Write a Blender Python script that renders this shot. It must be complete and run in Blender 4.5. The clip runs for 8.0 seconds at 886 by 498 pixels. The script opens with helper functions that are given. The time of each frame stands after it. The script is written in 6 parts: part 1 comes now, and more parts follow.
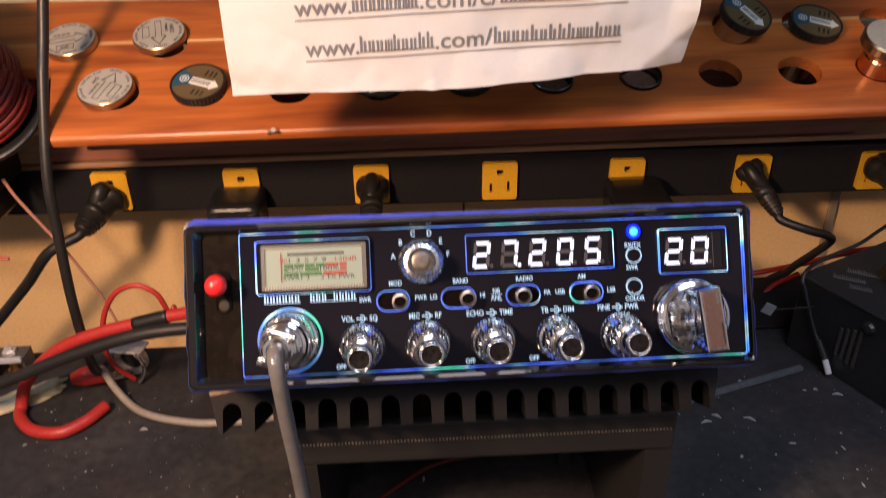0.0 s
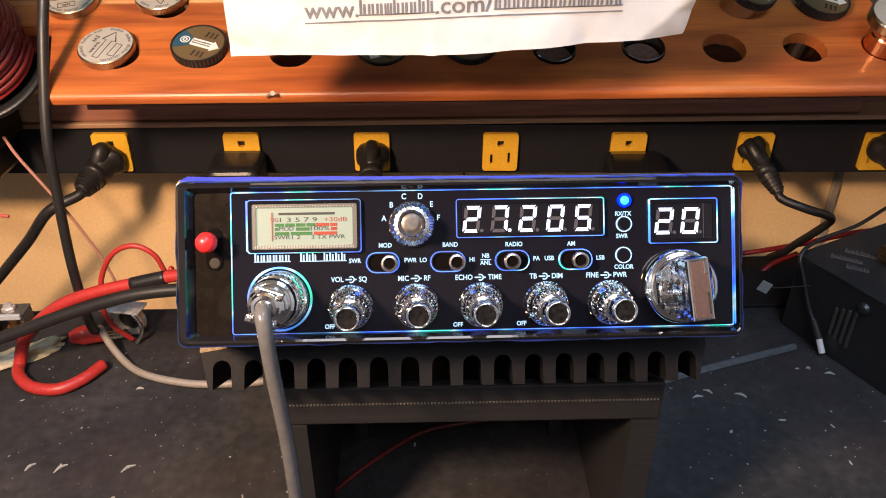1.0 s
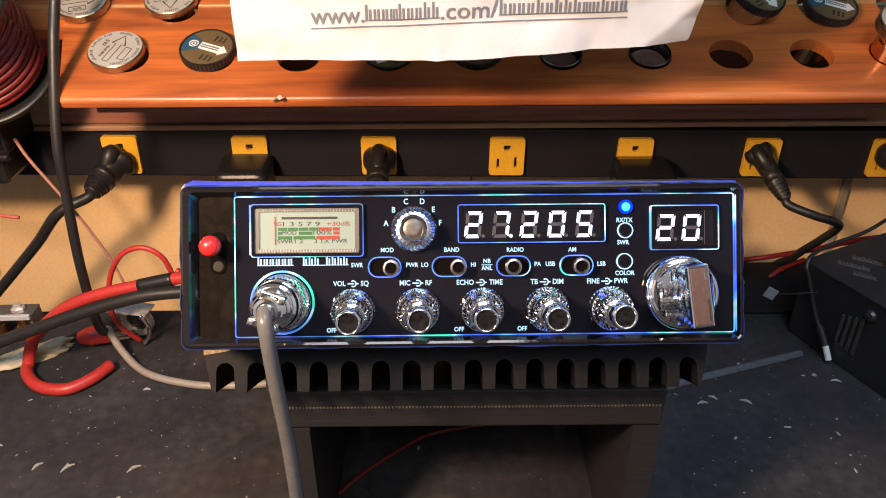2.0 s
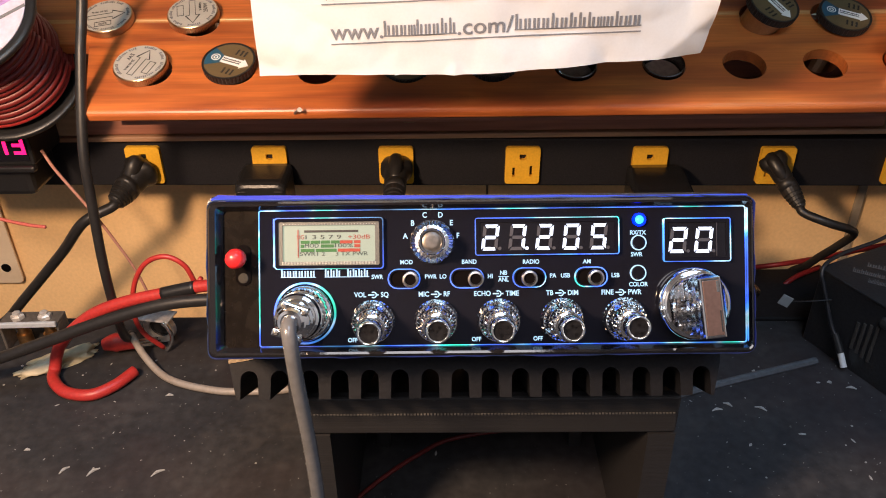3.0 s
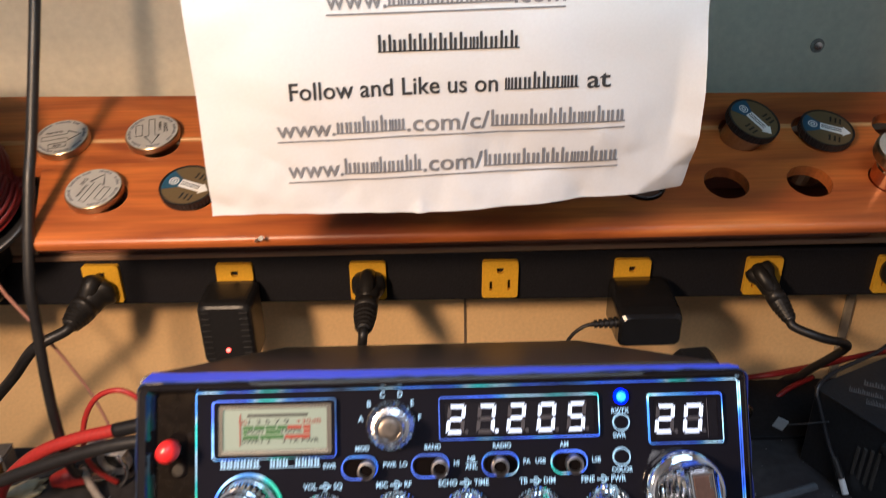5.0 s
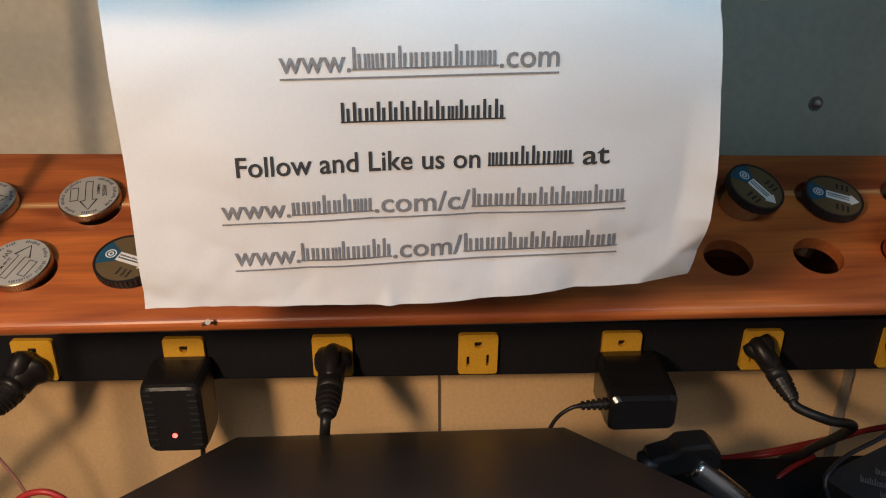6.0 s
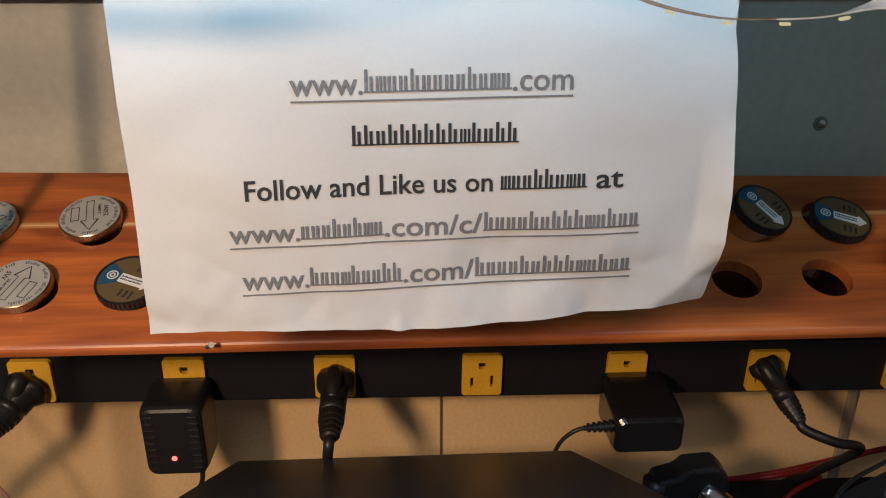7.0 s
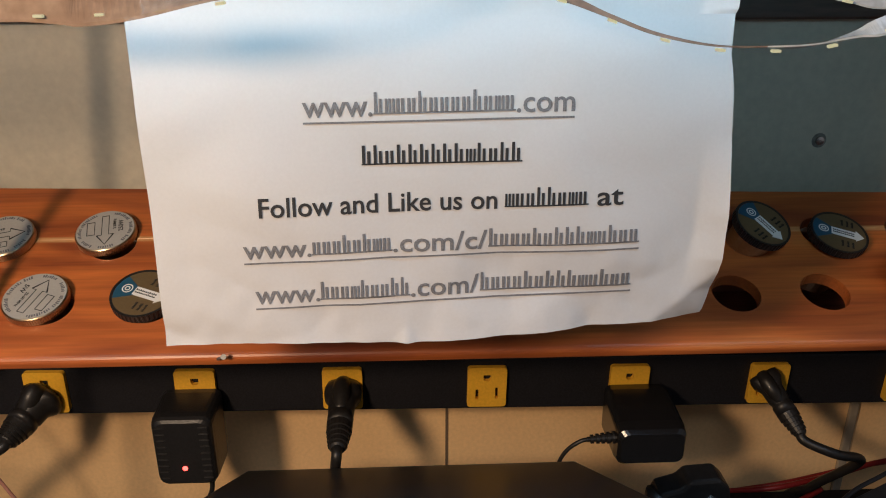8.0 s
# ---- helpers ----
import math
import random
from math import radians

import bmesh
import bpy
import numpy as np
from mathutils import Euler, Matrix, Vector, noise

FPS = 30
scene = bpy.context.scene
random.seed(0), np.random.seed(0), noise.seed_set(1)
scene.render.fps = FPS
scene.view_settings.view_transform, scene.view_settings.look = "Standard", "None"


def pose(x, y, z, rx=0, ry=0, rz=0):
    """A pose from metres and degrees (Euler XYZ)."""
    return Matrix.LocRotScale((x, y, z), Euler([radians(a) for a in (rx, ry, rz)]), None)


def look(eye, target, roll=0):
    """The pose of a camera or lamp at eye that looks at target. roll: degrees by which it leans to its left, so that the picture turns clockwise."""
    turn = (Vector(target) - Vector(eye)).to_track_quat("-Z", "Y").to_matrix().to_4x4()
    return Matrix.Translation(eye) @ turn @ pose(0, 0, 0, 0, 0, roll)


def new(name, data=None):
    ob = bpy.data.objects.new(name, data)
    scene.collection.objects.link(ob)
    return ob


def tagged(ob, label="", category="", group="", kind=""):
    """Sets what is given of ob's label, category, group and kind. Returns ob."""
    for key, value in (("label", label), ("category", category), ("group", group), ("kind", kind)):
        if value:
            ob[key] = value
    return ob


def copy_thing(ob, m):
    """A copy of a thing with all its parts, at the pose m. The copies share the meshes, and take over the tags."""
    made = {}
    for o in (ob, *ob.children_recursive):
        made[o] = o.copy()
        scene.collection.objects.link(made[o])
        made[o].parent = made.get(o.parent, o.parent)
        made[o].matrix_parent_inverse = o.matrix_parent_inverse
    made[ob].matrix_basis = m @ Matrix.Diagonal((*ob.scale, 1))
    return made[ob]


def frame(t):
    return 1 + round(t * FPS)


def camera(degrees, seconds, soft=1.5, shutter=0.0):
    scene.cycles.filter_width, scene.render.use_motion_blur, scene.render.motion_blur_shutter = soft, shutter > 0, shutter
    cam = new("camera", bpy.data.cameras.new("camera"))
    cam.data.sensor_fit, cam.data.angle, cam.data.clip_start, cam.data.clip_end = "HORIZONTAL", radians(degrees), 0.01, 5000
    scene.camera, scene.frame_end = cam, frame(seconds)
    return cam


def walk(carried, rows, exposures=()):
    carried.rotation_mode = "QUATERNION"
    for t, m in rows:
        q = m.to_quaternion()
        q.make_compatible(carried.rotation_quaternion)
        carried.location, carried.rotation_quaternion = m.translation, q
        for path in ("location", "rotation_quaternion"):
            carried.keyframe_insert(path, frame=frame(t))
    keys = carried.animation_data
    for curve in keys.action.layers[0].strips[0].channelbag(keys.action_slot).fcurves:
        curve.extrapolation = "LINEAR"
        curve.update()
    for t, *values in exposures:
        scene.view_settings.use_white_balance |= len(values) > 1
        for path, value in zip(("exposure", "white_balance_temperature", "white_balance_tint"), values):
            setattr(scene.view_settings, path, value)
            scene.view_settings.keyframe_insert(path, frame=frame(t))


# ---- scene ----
cam = camera(58.8, 8.0, soft=1.0, shutter=0.5)
PATH = [
    (0, (0.109, 0.113, 0.349), (0.159, 1.844, -0.651), -1.5),
    (0.2, (0.110, 0.108, 0.343), (0.155, 1.828, -0.677), -0.9),
    (0.5, (0.111, 0.107, 0.344), (0.153, 1.814, -0.697), -0.6),
    (1, (0.114, 0.11, 0.346), (0.149, 1.809, -0.708), -0.2),
    (2.5, (0.117, 0.107, 0.35), (0.109, 1.814, -0.693), -0.6),
    (3, (0.116, 0.104, 0.354), (0.087, 1.812, -0.685), -1.0),
    (3.5, (0.115, 0.102, 0.353), (0.068, 1.81, -0.686), -1.3),
    (4, (0.114, 0.101, 0.353), (0.064, 1.824, -0.662), -1.4),
    (4.5, (0.119, 0.114, 0.358), (0.088, 1.868, -0.602), -1.4),
    (4.8, (0.123, 0.133, 0.366), (0.116, 1.912, -0.547), -1.2),
    (5, (0.125, 0.145, 0.372), (0.132, 1.936, -0.52), -1.2),
    (5.2, (0.127, 0.165, 0.369), (0.153, 1.966, -0.5), -1.1),
    (6.3, (0.123, 0.201, 0.374), (0.212, 2.029, -0.432), 0.1),
    (6.5, (0.121, 0.203, 0.374), (0.213, 2.034, -0.426), 0.1),
    (7, (0.119, 0.205, 0.375), (0.216, 2.042, -0.41), 0.2),
    (7.5, (0.118, 0.202, 0.378), (0.213, 2.046, -0.39), 0.2),
    (8, (0.118, 0.196, 0.38), (0.203, 2.046, -0.376), 0.1),
]
walk(cam, [(t, look(eye, target, roll)) for t, eye, target, roll in PATH],
     exposures=((0.0, -0.20, 6250, 27), (0.5, 0.26, 5900, 19), (1.2, 0.28, 5850, 18), (3.0, 0.12, 5850, 18), (4.0, 0.10, 5850, 18), (4.5, 0.12, 5800, 17), (5.0, -0.20, 5700, 16), (5.2, -0.36, 5650, 15), (6.3, -0.86, 5500, 12), (8.0, -0.90, 5500, 12)))

# ---- light ----
world = bpy.data.worlds.new("room")
scene.world = world
world.use_nodes = True
world.node_tree.nodes["Background"].inputs["Color"].default_value = (0.55, 0.62, 0.8, 1)
world.node_tree.nodes["Background"].inputs["Strength"].default_value = 0.12
scene.view_settings.exposure = 0.0


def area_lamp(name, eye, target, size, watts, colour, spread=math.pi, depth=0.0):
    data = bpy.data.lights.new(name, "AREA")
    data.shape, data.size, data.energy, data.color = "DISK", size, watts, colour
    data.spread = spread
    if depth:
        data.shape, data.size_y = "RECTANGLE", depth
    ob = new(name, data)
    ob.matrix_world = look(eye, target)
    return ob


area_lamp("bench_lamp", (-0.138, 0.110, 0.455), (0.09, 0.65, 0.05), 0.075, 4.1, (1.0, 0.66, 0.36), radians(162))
# Added cool overhead fill with no fixture, for the bench and radio.
area_lamp("overhead_fill", (0.42, 0.0, 1.45), (0.32, 0.25, 0.0), 0.6, 7.0, (0.55, 0.78, 1.0))
area_lamp("shelf_light_tape", (0.12, 0.438, 0.372), (0.12, 0.560, 0.315), 0.70, 0.36, (0.52, 0.90, 1.0), depth=0.010)
# Added fill behind the camera, lifting dark tones and chrome reflections.
area_lamp("rear_fill", (0.1, -0.95, 1.57), (0.1, -0.9, 0.0), 0.7, 11.0, (1.0, 0.93, 0.84))


# ---- materials ----
def material(name, colour, rough=0.5, metal=0.0, grain=0.0, scale=200.0, bump=0.0, coat=0.0, second=None, stain=0.0, stain_scale=12.0, stretch=(1, 1, 1), spec=0.5):
    """A surface with fine grain and larger stains, at metre scale."""
    m = bpy.data.materials.new(name)
    m.use_nodes = True
    nt = m.node_tree
    b = nt.nodes["Principled BSDF"]
    b.inputs["Roughness"].default_value, b.inputs["Metallic"].default_value = rough, metal
    b.inputs["Coat Weight"].default_value, b.inputs["Specular IOR Level"].default_value = coat, spec
    b.inputs["Base Color"].default_value = (*colour, 1)
    if not (grain or stain or bump):
        return m
    geo = nt.nodes.new("ShaderNodeTexCoord")
    mapping = nt.nodes.new("ShaderNodeMapping")
    mapping.inputs["Scale"].default_value = stretch
    nt.links.new(geo.outputs["Object"], mapping.inputs["Vector"])
    fine = nt.nodes.new("ShaderNodeTexNoise")
    fine.inputs["Scale"].default_value, fine.inputs["Detail"].default_value = scale, 6
    big = nt.nodes.new("ShaderNodeTexNoise")
    big.inputs["Scale"].default_value, big.inputs["Detail"].default_value = stain_scale, 4
    for n in (fine, big):
        nt.links.new(mapping.outputs[0], n.inputs["Vector"])
    other = second or tuple(c * 0.45 for c in colour)
    ramp = nt.nodes.new("ShaderNodeMapRange")
    ramp.inputs["From Min"].default_value, ramp.inputs["From Max"].default_value = 0.42, 0.72
    nt.links.new(big.outputs[0], ramp.inputs["Value"])
    amount = nt.nodes.new("ShaderNodeMath")
    amount.operation = "MULTIPLY"
    amount.inputs[1].default_value = stain
    nt.links.new(ramp.outputs[0], amount.inputs[0])
    mix = nt.nodes.new("ShaderNodeMix")
    mix.data_type = "RGBA"
    mix.inputs["A"].default_value, mix.inputs["B"].default_value = (*colour, 1), (*other, 1)
    nt.links.new(amount.outputs[0], mix.inputs["Factor"])
    gmul = nt.nodes.new("ShaderNodeMapRange")
    gmul.inputs["From Min"].default_value, gmul.inputs["From Max"].default_value = 0.3, 0.7
    gmul.inputs["To Min"].default_value, gmul.inputs["To Max"].default_value = 1 - grain, 1 + grain
    nt.links.new(fine.outputs[0], gmul.inputs["Value"])
    mul = nt.nodes.new("ShaderNodeVectorMath")
    mul.operation = "SCALE"
    nt.links.new(mix.outputs["Result"], mul.inputs[0])
    nt.links.new(gmul.outputs[0], mul.inputs["Scale"])
    nt.links.new(mul.outputs[0], b.inputs["Base Color"])
    if bump:
        bp = nt.nodes.new("ShaderNodeBump")
        bp.inputs["Strength"].default_value, bp.inputs["Distance"].default_value = bump, 0.001
        nt.links.new(fine.outputs[0], bp.inputs["Height"])
        nt.links.new(bp.outputs[0], b.inputs["Normal"])
    return m


def glow(name, colour, strength):
    m = bpy.data.materials.new(name)
    m.use_nodes = True
    b = m.node_tree.nodes["Principled BSDF"]
    b.inputs["Base Color"].default_value = (*(c * 0.06 for c in colour), 1)
    b.inputs["Emission Color"].default_value = (*colour, 1)
    b.inputs["Emission Strength"].default_value = strength
    return m


def cedar(name, light, dark, bands, sapwood=False):
    """Oiled cedar with long streaks along x, dark heartwood and pale sapwood."""
    m = bpy.data.materials.new(name)
    m.use_nodes = True
    nt = m.node_tree
    b = nt.nodes["Principled BSDF"]
    b.inputs["Roughness"].default_value, b.inputs["Coat Weight"].default_value, b.inputs["Coat Roughness"].default_value = 0.42, 0.2, 0.32
    tc = nt.nodes.new("ShaderNodeTexCoord")
    mp = nt.nodes.new("ShaderNodeMapping")
    mp.inputs["Scale"].default_value = (1.6, 11, 11)
    nt.links.new(tc.outputs["Object"], mp.inputs["Vector"])
    streak = nt.nodes.new("ShaderNodeTexNoise")
    streak.inputs["Scale"].default_value, streak.inputs["Detail"].default_value, streak.inputs["Distortion"].default_value = 3.6, 10, 1.1
    nt.links.new(mp.outputs[0], streak.inputs["Vector"])
    ramp = nt.nodes.new("ShaderNodeValToRGB")
    ramp.color_ramp.elements[0].position, ramp.color_ramp.elements[0].color = 0.3, (*dark, 1)
    ramp.color_ramp.elements[1].position, ramp.color_ramp.elements[1].color = 0.62, (*light, 1)
    e = ramp.color_ramp.elements.new(0.8)
    e.color = (*bands, 1)
    nt.links.new(streak.outputs[0], ramp.inputs[0])
    mp2 = nt.nodes.new("ShaderNodeMapping")
    mp2.inputs["Scale"].default_value = (5, 170, 170)
    nt.links.new(tc.outputs["Object"], mp2.inputs["Vector"])
    fine = nt.nodes.new("ShaderNodeTexNoise")
    fine.inputs["Scale"].default_value, fine.inputs["Detail"].default_value = 3.0, 5
    nt.links.new(mp2.outputs[0], fine.inputs["Vector"])
    rng = nt.nodes.new("ShaderNodeMapRange")
    rng.inputs["To Min"].default_value, rng.inputs["To Max"].default_value = 0.58, 1.40
    nt.links.new(fine.outputs[0], rng.inputs["Value"])
    sc = nt.nodes.new("ShaderNodeVectorMath")
    sc.operation = "SCALE"
    nt.links.new(ramp.outputs[0], sc.inputs[0])
    nt.links.new(rng.outputs[0], sc.inputs["Scale"])
    xyz = nt.nodes.new("ShaderNodeSeparateXYZ")
    nt.links.new(tc.outputs["Object"], xyz.inputs[0])
    last = sc.outputs[0]
    if sapwood:
        # a pale sapwood line along the glued joint, and a dark knot near the front edge
        off = nt.nodes.new("ShaderNodeMath")
        off.operation = "SUBTRACT"
        off.inputs[1].default_value = 0.0828
        nt.links.new(xyz.outputs["Y"], off.inputs[0])
        far = nt.nodes.new("ShaderNodeMath")
        far.operation = "ABSOLUTE"
        nt.links.new(off.outputs[0], far.inputs[0])
        line = nt.nodes.new("ShaderNodeMapRange")
        line.inputs["From Min"].default_value, line.inputs["From Max"].default_value = 0.0012, 0.0026
        line.inputs["To Min"].default_value, line.inputs["To Max"].default_value = 0.75, 0.0
        nt.links.new(far.outputs[0], line.inputs["Value"])
        mixp = nt.nodes.new("ShaderNodeMix")
        mixp.data_type = "RGBA"
        mixp.inputs["B"].default_value = (0.62, 0.34, 0.13, 1)
        nt.links.new(line.outputs[0], mixp.inputs["Factor"])
        nt.links.new(last, mixp.inputs["A"])
        knot_map = nt.nodes.new("ShaderNodeMapping")
        knot_map.inputs["Location"].default_value = (-0.082 * 22, -0.010 * 48, 0)
        knot_map.inputs["Scale"].default_value = (22, 48, 48)
        nt.links.new(tc.outputs["Object"], knot_map.inputs["Vector"])
        ball = nt.nodes.new("ShaderNodeTexGradient")
        ball.gradient_type = "SPHERICAL"
        nt.links.new(knot_map.outputs[0], ball.inputs["Vector"])
        soft = nt.nodes.new("ShaderNodeMath")
        soft.operation = "MULTIPLY"
        nt.links.new(ball.outputs["Fac"], soft.inputs[0])
        nt.links.new(streak.outputs[0], soft.inputs[1])
        strong = nt.nodes.new("ShaderNodeMath")
        strong.operation, strong.use_clamp = "MULTIPLY", True
        strong.inputs[1].default_value = 1.9
        nt.links.new(soft.outputs[0], strong.inputs[0])
        mixk = nt.nodes.new("ShaderNodeMix")
        mixk.data_type = "RGBA"
        mixk.inputs["B"].default_value = (0.13, 0.022, 0.012, 1)
        nt.links.new(strong.outputs[0], mixk.inputs["Factor"])
        nt.links.new(mixp.outputs["Result"], mixk.inputs["A"])
        last = mixk.outputs["Result"]
    nt.links.new(last, b.inputs["Base Color"])
    bp = nt.nodes.new("ShaderNodeBump")
    bp.inputs["Strength"].default_value, bp.inputs["Distance"].default_value = 0.25, 0.0005
    nt.links.new(fine.outputs[0], bp.inputs["Height"])
    nt.links.new(bp.outputs[0], b.inputs["Normal"])
    return m


CEDAR = cedar("oiled cedar", (0.52, 0.145, 0.028), (0.20, 0.044, 0.014), (0.60, 0.22, 0.055), True)
CEDAR_DARK = cedar("dark cedar", (0.34, 0.14, 0.085), (0.20, 0.075, 0.045), (0.42, 0.20, 0.11))
WALL = material("cream wall paint", (0.92, 0.62, 0.30), 0.6, grain=0.06, scale=350, bump=0.1, stain=0.35, stain_scale=9, second=(0.72, 0.44, 0.20))
BENCH = material("scuffed black bench top", (0.023, 0.023, 0.025), 0.6, grain=0.3, scale=150, bump=0.2, stain=0.7, stain_scale=16, second=(0.046, 0.043, 0.042), spec=0.3)


def speckle(m, scale, low, high, colour, amount):
    """Adds small pale specks of dust to a surface."""
    nt = m.node_tree
    b = nt.nodes["Principled BSDF"]
    before = b.inputs["Base Color"].links[0].from_socket
    tc = nt.nodes.new("ShaderNodeTexCoord")
    mix = nt.nodes.new("ShaderNodeMix")
    mix.data_type = "RGBA"
    mix.inputs["B"].default_value = (*colour, 1)
    dots = nt.nodes.new("ShaderNodeTexNoise")
    dots.inputs["Scale"].default_value, dots.inputs["Detail"].default_value = scale, 2
    rng = nt.nodes.new("ShaderNodeMapRange")
    rng.inputs["From Min"].default_value, rng.inputs["From Max"].default_value, rng.inputs["To Max"].default_value = low, high, amount
    nt.links.new(tc.outputs["Object"], dots.inputs["Vector"])
    nt.links.new(dots.outputs[0], rng.inputs["Value"])
    nt.links.new(rng.outputs[0], mix.inputs["Factor"])
    nt.links.new(before, mix.inputs["A"])
    nt.links.new(mix.outputs["Result"], b.inputs["Base Color"])


speckle(BENCH, 330, 0.69, 0.76, (0.13, 0.125, 0.12), 0.6)
speckle(BENCH, 46, 0.60, 0.80, (0.065, 0.058, 0.055), 0.6)
speckle(BENCH, 9, 0.50, 0.75, (0.045, 0.026, 0.024), 0.45)
STRIP_BLACK = material("black powder coat", (0.014, 0.0138, 0.017), 0.5, grain=0.3, scale=900, bump=0.15, spec=0.25)
YELLOW = material("yellow moulded plastic", (0.78, 0.43, 0.018), 0.45, grain=0.08, scale=600, stain=0.25, stain_scale=60, second=(0.60, 0.31, 0.02))
RUBBER = material("black rubber", (0.014, 0.013, 0.013), 0.42, grain=0.25, scale=500, stain=0.3, stain_scale=40, second=(0.03, 0.028, 0.026))
BLACK_PLASTIC = material("black plastic", (0.012, 0.012, 0.013), 0.38, grain=0.25, scale=700, bump=0.12)
SLOT = material("dark slot", (0.004, 0.003, 0.003), 0.9, spec=0.03)
PAPER = material("white paper", (0.50, 0.50, 0.51), 0.75, grain=0.02, scale=900, stain=0.12, stain_scale=10, second=(0.57, 0.54, 0.49))


def creases(m, scale, depth):
    """Adds soft wrinkles to a thin sheet."""
    nt = m.node_tree
    tc = nt.nodes.new("ShaderNodeTexCoord")
    ridge = nt.nodes.new("ShaderNodeTexNoise")
    ridge.inputs["Scale"].default_value, ridge.inputs["Detail"].default_value, ridge.inputs["Distortion"].default_value = scale, 2.5, 0.8
    nt.links.new(tc.outputs["Object"], ridge.inputs["Vector"])
    bp = nt.nodes.new("ShaderNodeBump")
    bp.inputs["Strength"].default_value, bp.inputs["Distance"].default_value = 1.0, depth
    nt.links.new(ridge.outputs[0], bp.inputs["Height"])
    nt.links.new(bp.outputs[0], nt.nodes["Principled BSDF"].inputs["Normal"])


creases(PAPER, 22, 0.0014)
INK = material("black ink", (0.02, 0.02, 0.022), 0.8)
INK_GREY = material("grey ink", (0.14, 0.14, 0.15), 0.8, grain=0.25, scale=1500)
CHROME = material("chrome", (0.80, 0.80, 0.82), 0.07, 1.0, grain=0.06, scale=900)
KNOB_CHROME = material("chromed plastic", (0.88, 0.87, 0.85), 0.085, 1.0, grain=0.05, scale=900)
STEEL = material("nickel plated steel", (0.55, 0.53, 0.50), 0.25, 1.0, grain=0.1, scale=700)
RED_WIRE = material("red insulation", (0.40, 0.028, 0.022), 0.42, grain=0.15, scale=500, stain=0.25, stain_scale=40, second=(0.26, 0.02, 0.016))
GLOSS_BLACK = material("gloss black acrylic", (0.007, 0.007, 0.011), 0.05, spec=0.25, bump=0.012, scale=140)


# ---- mesh helpers ----
def part(name, bm, mat, parent=None, label="", smooth=False):
    """Links a bmesh as one mesh object, under a thing or a part."""
    me = bpy.data.meshes.new(name)
    if smooth:
        for f in bm.faces:
            f.smooth = True
    bm.to_mesh(me)
    bm.free()
    if mat:
        me.materials.append(mat)
    ob = new(name, me)
    if parent:
        ob.parent = parent
    if label:
        tagged(ob, label)
    return ob


def thing(name, label, category, m=None, group="", kind=""):
    ob = new(name)
    ob.empty_display_size = 0.01
    if m:
        ob.matrix_basis = m
    return tagged(ob, label, category, group, kind)


def box(x0, x1, y0, y1, z0, z1, bevel=0.0, segs=2, bm=None):
    bm = bm or bmesh.new()
    before = set(bm.verts)
    made = bmesh.ops.create_cube(bm, size=1.0)["verts"]
    for v in made:
        v.co = Vector((x0 + (v.co.x + 0.5) * (x1 - x0), y0 + (v.co.y + 0.5) * (y1 - y0), z0 + (v.co.z + 0.5) * (z1 - z0)))
    if bevel:
        edges = {e for v in made for e in v.link_edges}
        bmesh.ops.bevel(bm, geom=list(edges), offset=bevel, segments=segs, profile=0.5, affect="EDGES")
    return bm


def lathe(profile, segs=32, bm=None, m=None):
    """Turns (radius, z) pairs round the z axis; closed with caps."""
    bm = bm or bmesh.new()
    rings = []
    for r, z in profile:
        rings.append([bm.verts.new((m or Matrix()) @ Vector((r * math.cos(2 * math.pi * i / segs), r * math.sin(2 * math.pi * i / segs), z))) for i in range(segs)])
    for a, b in zip(rings, rings[1:]):
        for i in range(segs):
            bm.faces.new((a[i], a[(i + 1) % segs], b[(i + 1) % segs], b[i]))
    bm.faces.new(list(reversed(rings[0])))
    bm.faces.new(rings[-1])
    return bm


def knurled(profile, teeth, depth, m=None):
    """Like lathe, with that many square teeth on the rows whose third value is true."""
    bm = bmesh.new()
    segs = teeth * 4
    rings = []
    for r, z, k in profile:
        turn = [(r - depth * (i // 2 % 2) * k, 2 * math.pi * (i + (0.28 if i % 2 else 0.0)) / segs) for i in range(segs)]
        rings.append([bm.verts.new((m or Matrix()) @ Vector((q * math.cos(a), q * math.sin(a), z))) for q, a in turn])
    for a, b in zip(rings, rings[1:]):
        for i in range(segs):
            bm.faces.new((a[i], a[(i + 1) % segs], b[(i + 1) % segs], b[i]))
    bm.faces.new(list(reversed(rings[0])))
    bm.faces.new(rings[-1])
    return bm


def spline(points, steps=10):
    """Catmull-Rom through the points."""
    p = [Vector(q) for q in points]
    p = [2 * p[0] - p[1]] + p + [2 * p[-1] - p[-2]]
    out = []
    for a, b, c, d in zip(p, p[1:], p[2:], p[3:]):
        for k in range(steps):
            t = k / steps
            out.append(0.5 * (2 * b + (c - a) * t + (2 * a - 5 * b + 4 * c - d) * t * t + (3 * b - a - 3 * c + d) * t ** 3))
    return out + [p[-2]]


